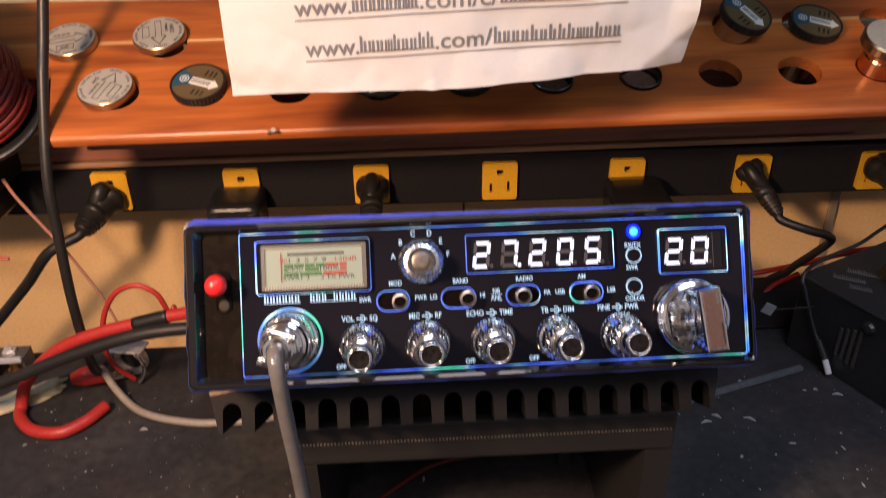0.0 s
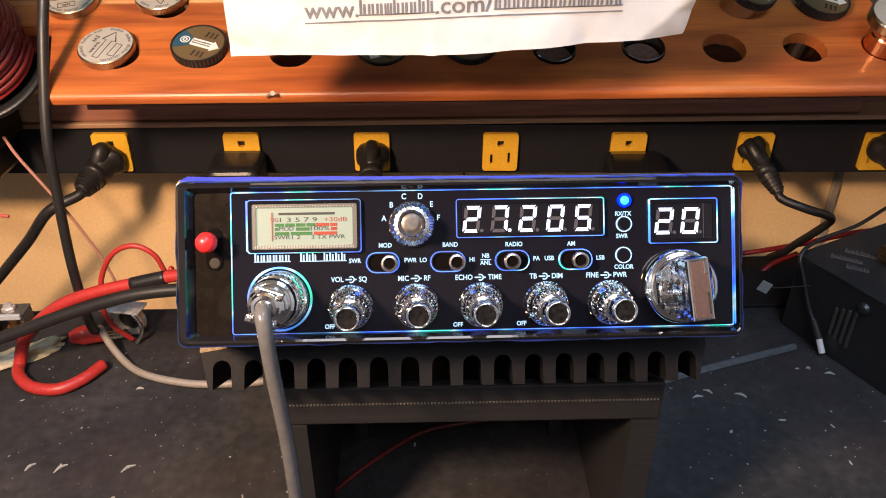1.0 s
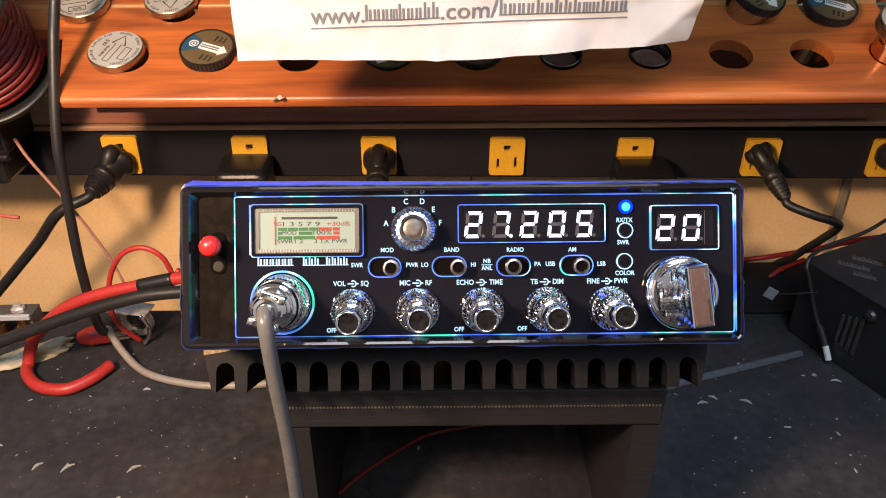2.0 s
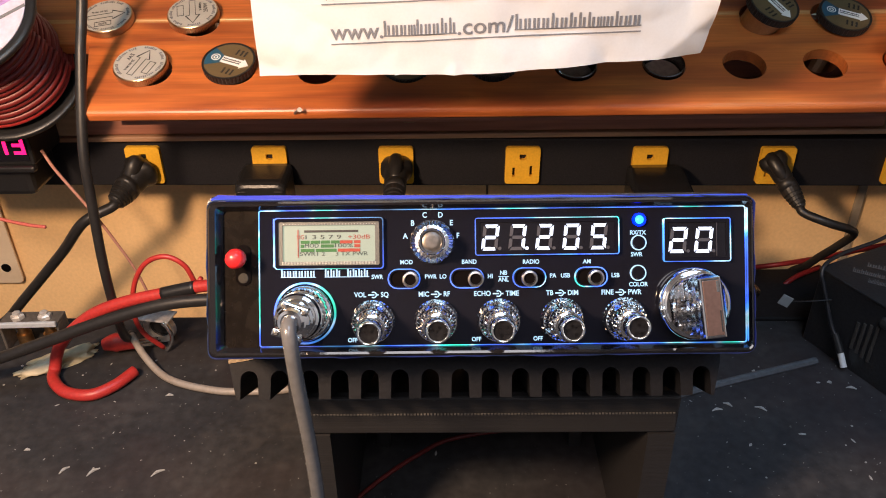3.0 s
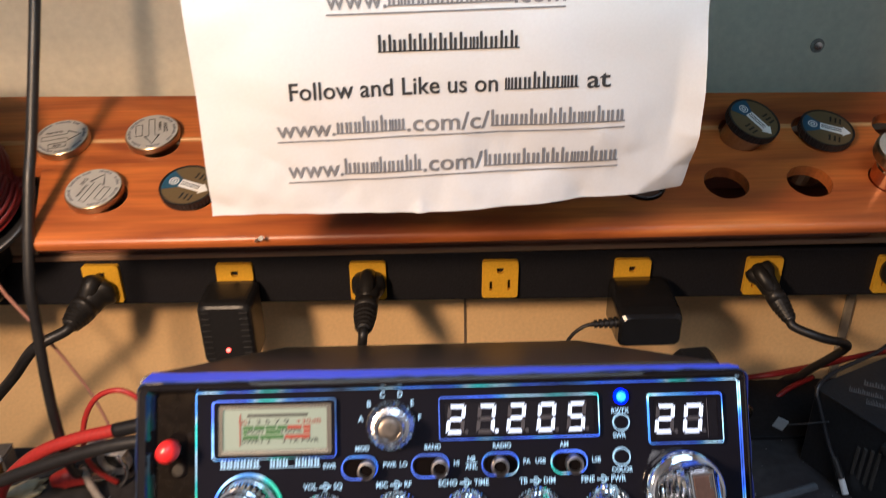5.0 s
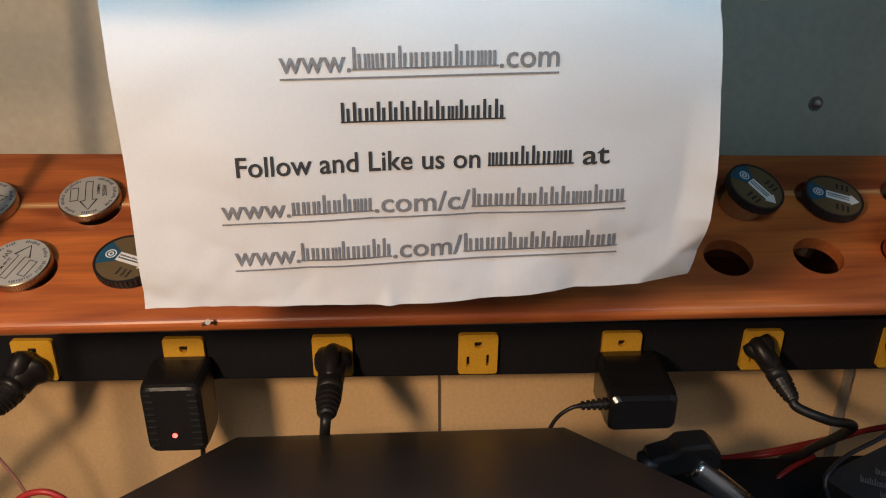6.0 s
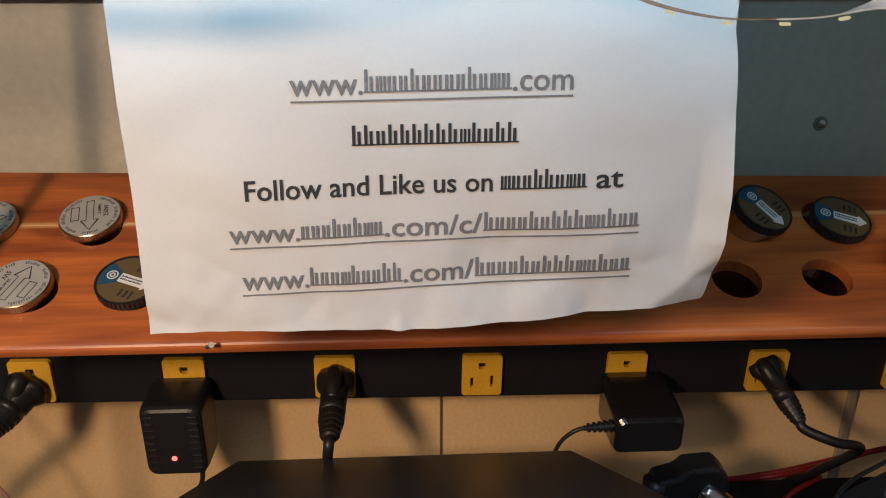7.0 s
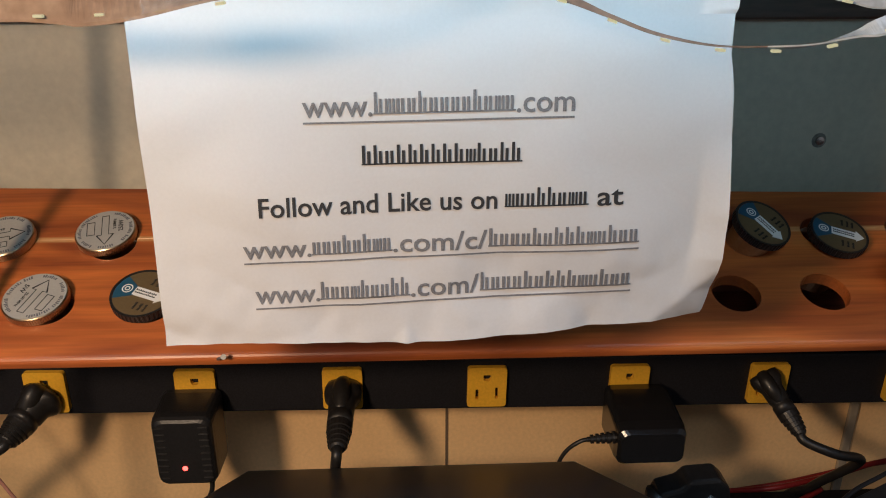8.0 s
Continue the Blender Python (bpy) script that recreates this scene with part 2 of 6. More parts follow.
def tube(points, radius, segs=12, steps=10, bm=None):
    """A round cable along a smooth line; radius may be a list, one for each given point."""
    bm = bm or bmesh.new()
    line = spline(points, steps)
    n = len(line)
    radii = [radius] * n if not isinstance(radius, (list, tuple)) else [float(np.interp(i / (n - 1) * (len(radius) - 1), range(len(radius)), radius)) for i in range(n)]
    up = Vector((0.13, 0.2, 1)).normalized()
    rings = []
    for i, q in enumerate(line):
        d = (line[min(i + 1, n - 1)] - line[max(i - 1, 0)]).normalized()
        up = (up - d * up.dot(d)).normalized()
        side = d.cross(up)
        rings.append([bm.verts.new(q + radii[i] * (math.cos(a) * up + math.sin(a) * side)) for a in (2 * math.pi * k / segs for k in range(segs))])
    for a, b in zip(rings, rings[1:]):
        for k in range(segs):
            bm.faces.new((a[k], a[(k + 1) % segs], b[(k + 1) % segs], b[k]))
    bm.faces.new(list(reversed(rings[0])))
    bm.faces.new(rings[-1])
    return bm


def prism(outline, y0, y1, bm=None):
    """An outline in x and z, carried from y0 to y1."""
    bm = bm or bmesh.new()
    a = [bm.verts.new((x, y0, z)) for x, z in outline]
    b = [bm.verts.new((x, y1, z)) for x, z in outline]
    bm.faces.new(a)
    bm.faces.new(list(reversed(b)))
    for i in range(len(a)):
        j = (i + 1) % len(a)
        bm.faces.new((b[i], b[j], a[j], a[i]))
    bmesh.ops.recalc_face_normals(bm, faces=bm.faces)
    return bm


def rounded(x0, x1, z0, z1, r, k=5):
    """Outline of a rounded rectangle."""
    out = []
    for cx, cz, a0 in ((x1 - r, z0 + r, -90), (x1 - r, z1 - r, 0), (x0 + r, z1 - r, 90), (x0 + r, z0 + r, 180)):
        out += [(cx + r * math.cos(radians(a0 + 90 * i / k)), cz + r * math.sin(radians(a0 + 90 * i / k))) for i in range(k + 1)]
    return out


def ring(outer, inner, y0, y1):
    """A surround between two outlines with the same count of points, from y0 (front) to y1."""
    bm = bmesh.new()
    rows = [[bm.verts.new((x, y, z)) for x, z in o] for o, y in ((outer, y0), (inner, y0), (inner, y1), (outer, y1))]
    n = len(outer)
    for a, b in zip(rows, rows[1:] + rows[:1]):
        for i in range(n):
            j = (i + 1) % n
            bm.faces.new((a[i], a[j], b[j], b[i]))
    bmesh.ops.recalc_face_normals(bm, faces=bm.faces)
    return bm


def letters(text, size, x, z, y, mat, parent, name="lettering", align="CENTER", thick=0.00008, bold=0.0):
    """Raised writing in the plane y, facing -y."""
    cu = bpy.data.curves.new(name, "FONT")
    cu.body, cu.size, cu.align_x, cu.align_y, cu.extrude, cu.offset = text, size, align, "CENTER", thick, bold
    cu.resolution_u = 3
    tmp = bpy.data.objects.new(name, cu)
    me = bpy.data.meshes.new_from_object(tmp)
    bpy.data.objects.remove(tmp)
    me.materials.clear()
    me.materials.append(mat)
    me.transform(pose(x, y, z, 90, 0, 0))
    ob = new(name, me)
    ob.parent = parent
    return ob


def word_bars(rhythm, height, x0, x1, z, y, mat, parent, name="unread_writing"):
    """Unlettered writing: one comb of plain upright bars; signs are low (.), tall (|) or wide (-), a blank is a gap."""
    step = (x1 - x0) / len(rhythm)
    foot = z - height * 0.36
    out, base = [], height * 0.07
    for i, sign in enumerate(rhythm):
        if sign == " ":
            continue
        for k, w in ((0.06, 0.26), (0.50, 0.26)) if sign != "-" else ((0.04, 0.2), (0.36, 0.2), (0.70, 0.2)):
            h = height * (1.0 if sign == "|" and k < 0.3 else 0.70)
            a, b = x0 + step * (i + k), x0 + step * (i + k + w)
            out += [(a, foot + base), (a, foot + h), (b, foot + h), (b, foot + base)]
    out = [(x0, foot)] + [(x0, foot + base)] + out + [(x1, foot + base), (x1, foot)]
    return part(name, prism(out, y - 0.00008, y + 0.00008), mat, parent)


# ---- the setting ----
WALL_Y, STRIP_Y = 0.700, 0.638
tagged(part("bench_top", box(-0.75, 1.05, -0.55, 0.590, -0.035, 0.0, 0.002), BENCH), "black scuffed workbench top with solder flecks", "bench", kind="structure")
tagged(part("wall_back", box(-0.75, 1.05, WALL_Y, WALL_Y + 0.05, -0.75, 1.6), WALL), "cream painted wall with faint stains", "wall", kind="structure")
# Assumed walls, ceiling and floor out of view; pale paint bounces light.
ROOM = material("pale bounce paint", (0.72, 0.70, 0.68), 0.7, grain=0.05, scale=60, stain=0.3, stain_scale=3)
tagged(part("wall_left", box(-0.80, -0.75, -1.6, WALL_Y + 0.05, -0.75, 1.6), ROOM), "unseen plain side wall", "wall", kind="structure")
tagged(part("wall_right", box(1.05, 1.10, -1.6, WALL_Y + 0.05, -0.75, 1.6), ROOM), "unseen plain side wall", "wall", kind="structure")
# Assumed wall out of view, dark so that glossy parts reflect little.
DARK_UNSEEN = material("dark unseen wall", (0.16, 0.15, 0.15), 0.6, grain=0.1, scale=40, stain=0.3, stain_scale=3)
tagged(part("wall_front", box(-0.80, 1.10, -1.65, -1.60, -0.75, 1.6), DARK_UNSEEN), "unseen wall, kept dark for the reflections", "wall", kind="structure")
tagged(part("ceiling", box(-0.80, 1.10, -1.65, WALL_Y + 0.05, 1.6, 1.65), ROOM), "unseen plain ceiling", "ceiling", kind="structure")
tagged(part("floor", box(-0.80, 1.10, -1.65, WALL_Y + 0.05, -0.80, -0.75), ROOM), "unseen plain floor", "floor", kind="structure")

# Sheet added so that the upper wall stays duller than the lower.
UPPER = material("duller upper wall tone", (0.58, 0.52, 0.40), 0.55, grain=0.06, scale=200, bump=0.08, stain=0.4, stain_scale=7, second=(0.42, 0.38, 0.28))
tagged(part("upper_wall_sheet", box(-0.749, 1.049, WALL_Y - 0.003, WALL_Y - 0.0005, 0.15, 0.328), UPPER), "thin sheet added over the upper wall, duller toned", "wall", kind="structure")

# sloped cedar rack for the meter slugs, in its own axes: x along, y up the slope, z out of it
SLOPE = 23.0
RACK = pose(0, 0.535, 0.187, SLOPE, 0, 0)
RACK_L, RACK_R = -0.0985, 0.62


def cut(ob, cutter):
    """Takes the cutter's solids away from ob's mesh."""
    me = bpy.data.meshes.new("cutter")
    cutter.to_mesh(me)
    cutter.free()
    tool = new("cutter", me)
    bpy.context.view_layer.update()
    tool.matrix_world = ob.matrix_world.copy()
    mod = ob.modifiers.new("cut", "BOOLEAN")
    mod.operation, mod.object, mod.solver = "DIFFERENCE", tool, "EXACT"
    bpy.context.view_layer.update()
    done = bpy.data.meshes.new_from_object(ob.evaluated_get(bpy.context.evaluated_depsgraph_get()))
    ob.modifiers.clear()
    done.materials.clear()
    for m in ob.data.materials:
        done.materials.append(m)
    ob.data = done
    bpy.data.objects.remove(tool)


FRONT_X = [-0.0675, -0.0165, 0.0345, 0.0880, 0.1400, 0.1900, 0.2430, 0.2913, 0.3396, 0.3870, 0.4360, 0.4850]
BACK_X = [-0.0990, -0.0460, 0.0050, 0.0560, 0.1080, 0.1600, 0.2110, 0.2620, 0.3110, 0.3560, 0.4060, 0.4560]
FRONT_V, BACK_V = 0.0345, 0.0795

rack = thing("slug_rack", "oiled cedar rack with two rows of round holes, sloped", "rack", RACK)
JOINT = 0.0826


def plank(name, outline, round_front=False):
    """One board of the sloped top, its outline in the slope's plane, bored for the slugs."""
    bm = prism(outline, -0.0075, 0.0)
    bm.transform(Matrix(((1, 0, 0, 0), (0, 0, 1, 0), (0, 1, 0, 0), (0, 0, 0, 1))))
    bmesh.ops.recalc_face_normals(bm, faces=bm.faces)
    if round_front:
        for v in (0.016, 0.011, 0.007, 0.004):
            bmesh.ops.bisect_plane(bm, geom=bm.verts[:] + bm.edges[:] + bm.faces[:], plane_co=(0, v, 0), plane_no=(0, 1, 0))
        for v in bm.verts:
            if v.co.y < 0.0159:
                v.co.z -= 5.0 * (0.016 - v.co.y) ** 2
    lines = [e for e in bm.edges if e.calc_length() > 0.1 and all(v.co.z > -0.001 for v in e.verts)]
    front = [e for e in bm.edges if all(v.co.y < 0.0005 for v in e.verts) and e.calc_length() > 0.1]
    if round_front:
        bmesh.ops.bevel(bm, geom=front, offset=0.0028, segments=4, profile=0.5, affect="EDGES")
    else:
        bmesh.ops.bevel(bm, geom=lines, offset=0.0003, segments=1, profile=0.5, affect="EDGES")
    board = part(name, bm, CEDAR, rack)
    cutter = bmesh.new()
    for xs, v in ((FRONT_X, FRONT_V), (BACK_X[1:], BACK_V)):
        for x in xs:
            lathe([(0.0129, -0.05), (0.0129, 0.02)], 28, cutter, pose(x, v, 0))
    cut(board, cutter)


plank("front_plank", [(RACK_L, 0.0), (RACK_R, 0.0), (RACK_R, JOINT), (-0.32, JOINT), (-0.32, 0.068), (-0.112, 0.060)], True)
plank("rear_plank", [(-0.32, JOINT + 0.0002), (RACK_R, JOINT + 0.0002), (RACK_R, 0.1088), (-0.32, 0.1328)])
# the boards under it, in the room's axes
under = thing("rack_box", "dark cedar boards closing the underside of a rack", "board")
PALE_EDGE = cedar("pale cedar edge", (0.42, 0.25, 0.14), (0.28, 0.15, 0.08), (0.46, 0.30, 0.18))
part("inner_panel", box(RACK_L + 0.006, 0.60, 0.565, 0.634, 0.1665, 0.1695, 0.0008), CEDAR_DARK, under)
part("front_board", box(-0.152, 0.425, 0.6345, 0.6480, 0.1306, 0.2080, 0.0015), CEDAR_DARK, under)
part("bottom_board", box(-0.205, 0.62, 0.6318, WALL_Y - 0.002, 0.1262, 0.1302, 0.001), PALE_EDGE, under)
PALE = material("bare pale wood", (0.50, 0.36, 0.22), 0.6, grain=0.12, scale=60, stretch=(1, 8, 8), bump=0.1, stain=0.4, stain_scale=30)
part("end_block", box(-0.205, -0.1530, 0.6335, 0.69, 0.1306, 0.152, 0.001), PALE, under, "bare pale wood end block")

# power strip with yellow outlets
strip = thing("power_strip", "long black metal power strip with yellow outlets", "power strip", pose(0.118, STRIP_Y, 0.1178) @ pose(0, 0, 0, 0, 0.69, 0) @ pose(-0.118, -STRIP_Y, -0.1178))
part("channel", box(-0.32, 0.75, STRIP_Y, WALL_Y - 0.003, 0.0850, 0.1238, 0.0015), STRIP_BLACK, strip)
PITCH = 0.0937
outlet_x = [0.1672 + PITCH * k for k in range(-4, 5)]


def outlet(x):
    face = prism(rounded(-0.0128, 0.0128, -0.0147, 0.0147, 0.0022), -0.0035, 0.004)
    ob = part("outlet", face, YELLOW, strip)
    ob.location = (x, STRIP_Y, 0.1034)
    cutter = bmesh.new()
    box(-0.0074, -0.0054, -0.02, 0.0015, -0.0090, -0.0015, bm=cutter)
    box(0.0054, 0.0074, -0.02, 0.0015, -0.0085, -0.0002, bm=cutter)
    prism([(-0.0025, 0.0092), (-0.0025, 0.0060), (-0.0014, 0.0046), (0.0014, 0.0046), (0.0025, 0.0060), (0.0025, 0.0092)], -0.02, 0.0015, cutter)
    bpy.context.view_layer.update()
    return ob, cutter


first, cutter = outlet(outlet_x[0])
cut(first, cutter)
part("slots", box(-0.0095, 0.0095, 0.0008, 0.0012, -0.011, 0.011), SLOT, first)
for x in outlet_x[1:]:
    copy_thing(first, pose(x, STRIP_Y, 0.1034))

# printed sheet
sheet = thing("printed_sheet", "white printed paper sheet hanging, creased at its lower edge", "paper")


def sheet_y(x, z):
    """How far forward the hanging paper bulges."""
    y = 0.4722 + 0.0207 * (x - 0.13) + 0.072 * (z - 0.2657)
    y -= 0.0018 * max(0, (0.262 - z) / 0.03) ** 2 * (0.4 + 0.6 * math.sin((x - 0.02) * 14))
    low = max(0.0, min(1.0, (0.285 - z) / 0.05))
    y += 0.0017 * noise.noise((x * 34, z * 42, 1.7)) * (0.3 + low) + 0.0006 * noise.noise((x * 130, z * 110, 5.0)) * low
    y -= 0.0022 * abs(noise.noise((x * 26 + 3.1, z * 30, 9.0))) * (0.25 + low)
    y -= 0.0013 * math.exp(-((x - 0.1165) / 0.0026) ** 2 - ((z - 0.231) / 0.0065) ** 2)
    return y + 0.0012 * math.sin(x * 60 + z * 35) * math.sin(z * 40)


def paper_sheet(x0b, x1b, z0b, z1b, x0t, x1t, zt, dy, nx=150, nz=80):
    bm = bmesh.new()
    rows = []
    for layer in (0, 0.0002):
        grid = []
        for j in range(nz + 1):
            v = j / nz
            row = []
            for i in range(nx + 1):
                u = i / nx
                zb = z0b + (z1b - z0b) * u + 0.0062 * max(0.0, (u - 0.48) / 0.52) ** 1.25 + 0.0003 * math.sin(u * 11)
                x = (x0b + (x1b - x0b) * u) * (1 - v) + (x0t + (x1t - x0t) * u) * v
                x += 0.0040 * u ** 4 * math.sin(min(1.0, v * 1.15) * math.pi) ** 0.6
                z = zb * (1 - v) + zt * v
                y = sheet_y(x, z) + dy + layer
                # the right margin folds forward, the lowest corner is dog-eared back
                fold = max(0.0, u - 0.955 + 0.05 * max(0.0, 0.30 - v)) / 0.045
                y -= 0.0062 * fold * max(0.0, min(1.0, (v - 0.10) / 0.12)) * max(0.0, min(1.0, (0.62 - v) / 0.25))
                y += 0.0055 * max(0.0, (u - 0.90) / 0.10 + (0.17 - v) / 0.17 - 1.0)
                row.append(bm.verts.new((x, y, z)))
            grid.append(row)
        rows.append(grid)
    for grid in rows:
        for j in range(nz):
            for i in range(nx):
                f = bm.faces.new((grid[j][i], grid[j][i + 1], grid[j + 1][i + 1], grid[j + 1][i]))
                f.smooth = True
    return bm


part("front_page", paper_sheet(0.024, 0.2345, 0.2308, 0.2308, 0.0224, 0.2352, 0.352, 0), PAPER, sheet)
part("rear_page", paper_sheet(0.0265, 0.232, 0.335, 0.335, 0.0262, 0.2330, 0.400, 0.0050), PAPER, sheet)


def printed(body, xc, z, size, ink, rise, line=False):
    """One line of print on the page, sloping a little, and its underline; "words" are lettered, "bars" stay bars."""
    row = []
    for k, text, x0, x1 in body:
        if k == "words":
            ob = letters(text, size, 0, 0, 0, ink, sheet, "print", thick=0.00002, bold=size * 0.012)
            xs = [v.co.x for v in ob.data.vertices]
            sx = (x1 - x0) / (max(xs) - min(xs))
            ob.data.transform(Matrix.Translation((x0 - min(xs) * sx, 0, 0)) @ Matrix.Diagonal((sx, 1, 1, 1)))
        else:
            ob = word_bars(text, size * 0.70, x0, x1, 0, 0, ink, sheet, "unread_word")
        row.append(ob)
    if line:
        row.append(part("underline", box(body[0][2], body[-1][3], -0.00003, 0.00003, -size * 0.52, -size * 0.46), ink, sheet))
    for ob in row:
        me = ob.data
        bmx = bmesh.new()
        bmx.from_mesh(me)
        bmesh.ops.subdivide_edges(bmx, edges=[e for e in bmx.edges if e.calc_length() > 0.012], cuts=10)
        for v in bmx.verts:
            v.co.z += z + rise * (v.co.x - xc)
            v.co.y += sheet_y(v.co.x, v.co.z) - 0.00040
        bmx.to_mesh(me)
        bmx.free()


printed([("words", "www.", 0.0807, 0.1055), ("bars", "|-..|....|.-.", 0.1059, 0.1572), ("words", ".com", 0.1575, 0.1787)], 0.13, 0.3215, 0.0112, INK_GREY, 0.012, True)
printed([("bars", "||.||||||-|.||", 0.1010, 0.1600)], 0.13, 0.3028, 0.0104, INK, 0.012)
printed([("words", "Follow and Like us on", 0.0630, 0.1510), ("bars", "-..||.-.", 0.1538, 0.1855), ("words", "at", 0.1888, 0.1990)], 0.13, 0.2855, 0.0104, INK, 0.016)
printed([("words", "www.", 0.0560, 0.0812), ("bars", "...|.|-.", 0.0815, 0.1115), ("words", ".com/c/", 0.1118, 0.1475), ("bars", "|...|.|||-.|..", 0.1480, 0.2060)], 0.13, 0.2698, 0.0104, INK_GREY, 0.020, True)
printed([("words", "www.", 0.0592, 0.0835), ("bars", "|..-|..||", 0.0838, 0.1180), ("words", ".com/", 0.1183, 0.1445), ("bars", "|...|.|||-.|..", 0.1450, 0.2040)], 0.13, 0.2520, 0.0104, INK_GREY, 0.024, True)


# ---- the radio, in its own axes: x along the face, y into the case, z up the face ----
RADIO = pose(0.1259, 0.3362, 0.2011, -31.5, 0.3, 0.76)
MM = 0.001


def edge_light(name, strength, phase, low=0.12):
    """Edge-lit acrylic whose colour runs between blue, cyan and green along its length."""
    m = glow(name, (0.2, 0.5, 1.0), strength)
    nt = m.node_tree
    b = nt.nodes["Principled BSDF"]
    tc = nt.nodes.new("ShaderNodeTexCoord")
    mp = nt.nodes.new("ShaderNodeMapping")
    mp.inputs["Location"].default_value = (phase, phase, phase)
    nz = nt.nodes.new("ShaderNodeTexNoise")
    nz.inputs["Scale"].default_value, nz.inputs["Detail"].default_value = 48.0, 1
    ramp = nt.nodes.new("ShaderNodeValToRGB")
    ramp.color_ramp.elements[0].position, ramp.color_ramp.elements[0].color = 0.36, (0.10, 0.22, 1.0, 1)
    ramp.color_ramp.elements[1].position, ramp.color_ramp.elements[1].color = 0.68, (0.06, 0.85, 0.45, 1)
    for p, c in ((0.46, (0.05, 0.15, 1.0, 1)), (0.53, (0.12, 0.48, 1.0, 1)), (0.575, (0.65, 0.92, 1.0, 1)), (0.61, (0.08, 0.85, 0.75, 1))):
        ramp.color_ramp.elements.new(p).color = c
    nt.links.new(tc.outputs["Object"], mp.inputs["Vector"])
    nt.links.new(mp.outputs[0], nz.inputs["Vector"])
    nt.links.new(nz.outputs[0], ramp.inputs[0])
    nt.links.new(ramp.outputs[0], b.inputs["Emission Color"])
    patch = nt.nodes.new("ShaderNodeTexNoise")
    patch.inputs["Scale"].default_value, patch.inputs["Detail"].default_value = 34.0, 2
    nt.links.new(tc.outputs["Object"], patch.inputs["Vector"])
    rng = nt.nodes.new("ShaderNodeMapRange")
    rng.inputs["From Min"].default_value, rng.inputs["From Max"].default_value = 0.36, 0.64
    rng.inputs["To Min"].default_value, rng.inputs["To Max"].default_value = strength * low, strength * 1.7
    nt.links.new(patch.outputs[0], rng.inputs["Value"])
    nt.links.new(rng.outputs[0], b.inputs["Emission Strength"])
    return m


EDGE = edge_light("edge lit acrylic", 1.15, 0.0)
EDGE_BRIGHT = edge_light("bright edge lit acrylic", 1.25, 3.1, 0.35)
RIM = edge_light("dim edge lit acrylic", 0.09, 7.7)
RIM.node_tree.nodes["Color Ramp"].color_ramp.elements[0].color = (0.12, 0.14, 0.8, 1)
for el in RIM.node_tree.nodes["Color Ramp"].color_ramp.elements:
    el.color = (0.14, 0.16, 0.85, 1)
TOPRIM = glow("blue lit top rim", (0.06, 0.11, 0.95), 0.62)
LETTER = glow("lit white lettering", (0.58, 0.86, 1.0), 1.1)
SEGMENT = glow("lit display segment", (0.90, 0.93, 1.0), 1.7)
DEAD = material("unlit display segment", (0.055, 0.055, 0.066), 0.5, spec=0.2)
DIAL = glow("lit meter dial", (0.72, 0.84, 0.52), 0.48)
DIAL.node_tree.nodes["Principled BSDF"].inputs["Base Color"].default_value = (0.075, 0.078, 0.068, 1)
ORANGE_INK = material("orange dial ink", (0.24, 0.022, 0.006), 0.6)
GREEN_INK = material("green dial ink", (0.010, 0.10, 0.015), 0.6)
GREY_INK = material("dark grey dial ink", (0.012, 0.012, 0.012), 0.6)
BLUE_HALO = glow("blue indicator halo", (0.0, 0.01, 1.0), 5.0)
CYAN_LED = glow("cyan indicator core", (0.08, 0.75, 1.0), 1.5)
BEZEL = material("polished black bezel", (0.010, 0.0095, 0.011), 0.06, spec=0.45, coat=0.25, bump=0.16, scale=75)
RED_CAP = material("red rubber cap", (0.62, 0.02, 0.02), 0.3, grain=0.06, scale=300)
BROWN_BLACK = material("dusty black plate", (0.007, 0.0055, 0.0045), 0.10, grain=0.3, scale=300, stain=0.5, stain_scale=70, second=(0.014, 0.011, 0.008), spec=0.25, bump=0.03)
CASE = material("black painted case", (0.019, 0.017, 0.017), 0.33, grain=0.25, scale=900, bump=0.15, stain=0.3, stain_scale=30, second=(0.032, 0.029, 0.028))
speckle(CASE, 700, 0.68, 0.74, (0.11, 0.105, 0.10), 0.6)
SINK = material("black anodised heat sink", (0.0095, 0.0095, 0.0115), 0.42, grain=0.25, scale=700, bump=0.1, spec=0.18)
LENS = material("dark display window", (0.009, 0.009, 0.013), 0.08)
# Near-black colour paints the dim reflections that the mirror caps hold.
CAP_REFLECTION = material("brushed cap with dark reflection painted in", (0.011, 0.0105, 0.011), 0.22, 0.1, grain=0.6, scale=500, spec=0.3)
# The grip's pink-brown reflection is put into its base colour.
PINK_REFLECTION = material("brushed grip, pink reflection painted", (0.43, 0.26, 0.20), 0.34, 1.0, grain=0.1, scale=900)

radio = thing("radio", "black mobile radio, blue-lit face with chrome knobs", "radio", RADIO)


def loft(rows):
    """Skin over outlines (x, z pairs) at depths y, all with as many points."""
    bm = bmesh.new()
    rings = [[bm.verts.new((x, y, z)) for x, z in o] for o, y in rows]
    n = len(rings[0])
    for a, b in zip(rings, rings[1:]):
        for i in range(n):
            bm.faces.new((a[i], a[(i + 1) % n], b[(i + 1) % n], b[i]))
    bmesh.ops.recalc_face_normals(bm, faces=bm.faces)
    return bm


def rr(x0, x1, z0, z1, r, k=4):
    return rounded(x0 * MM, x1 * MM, z0 * MM, z1 * MM, r * MM, k)


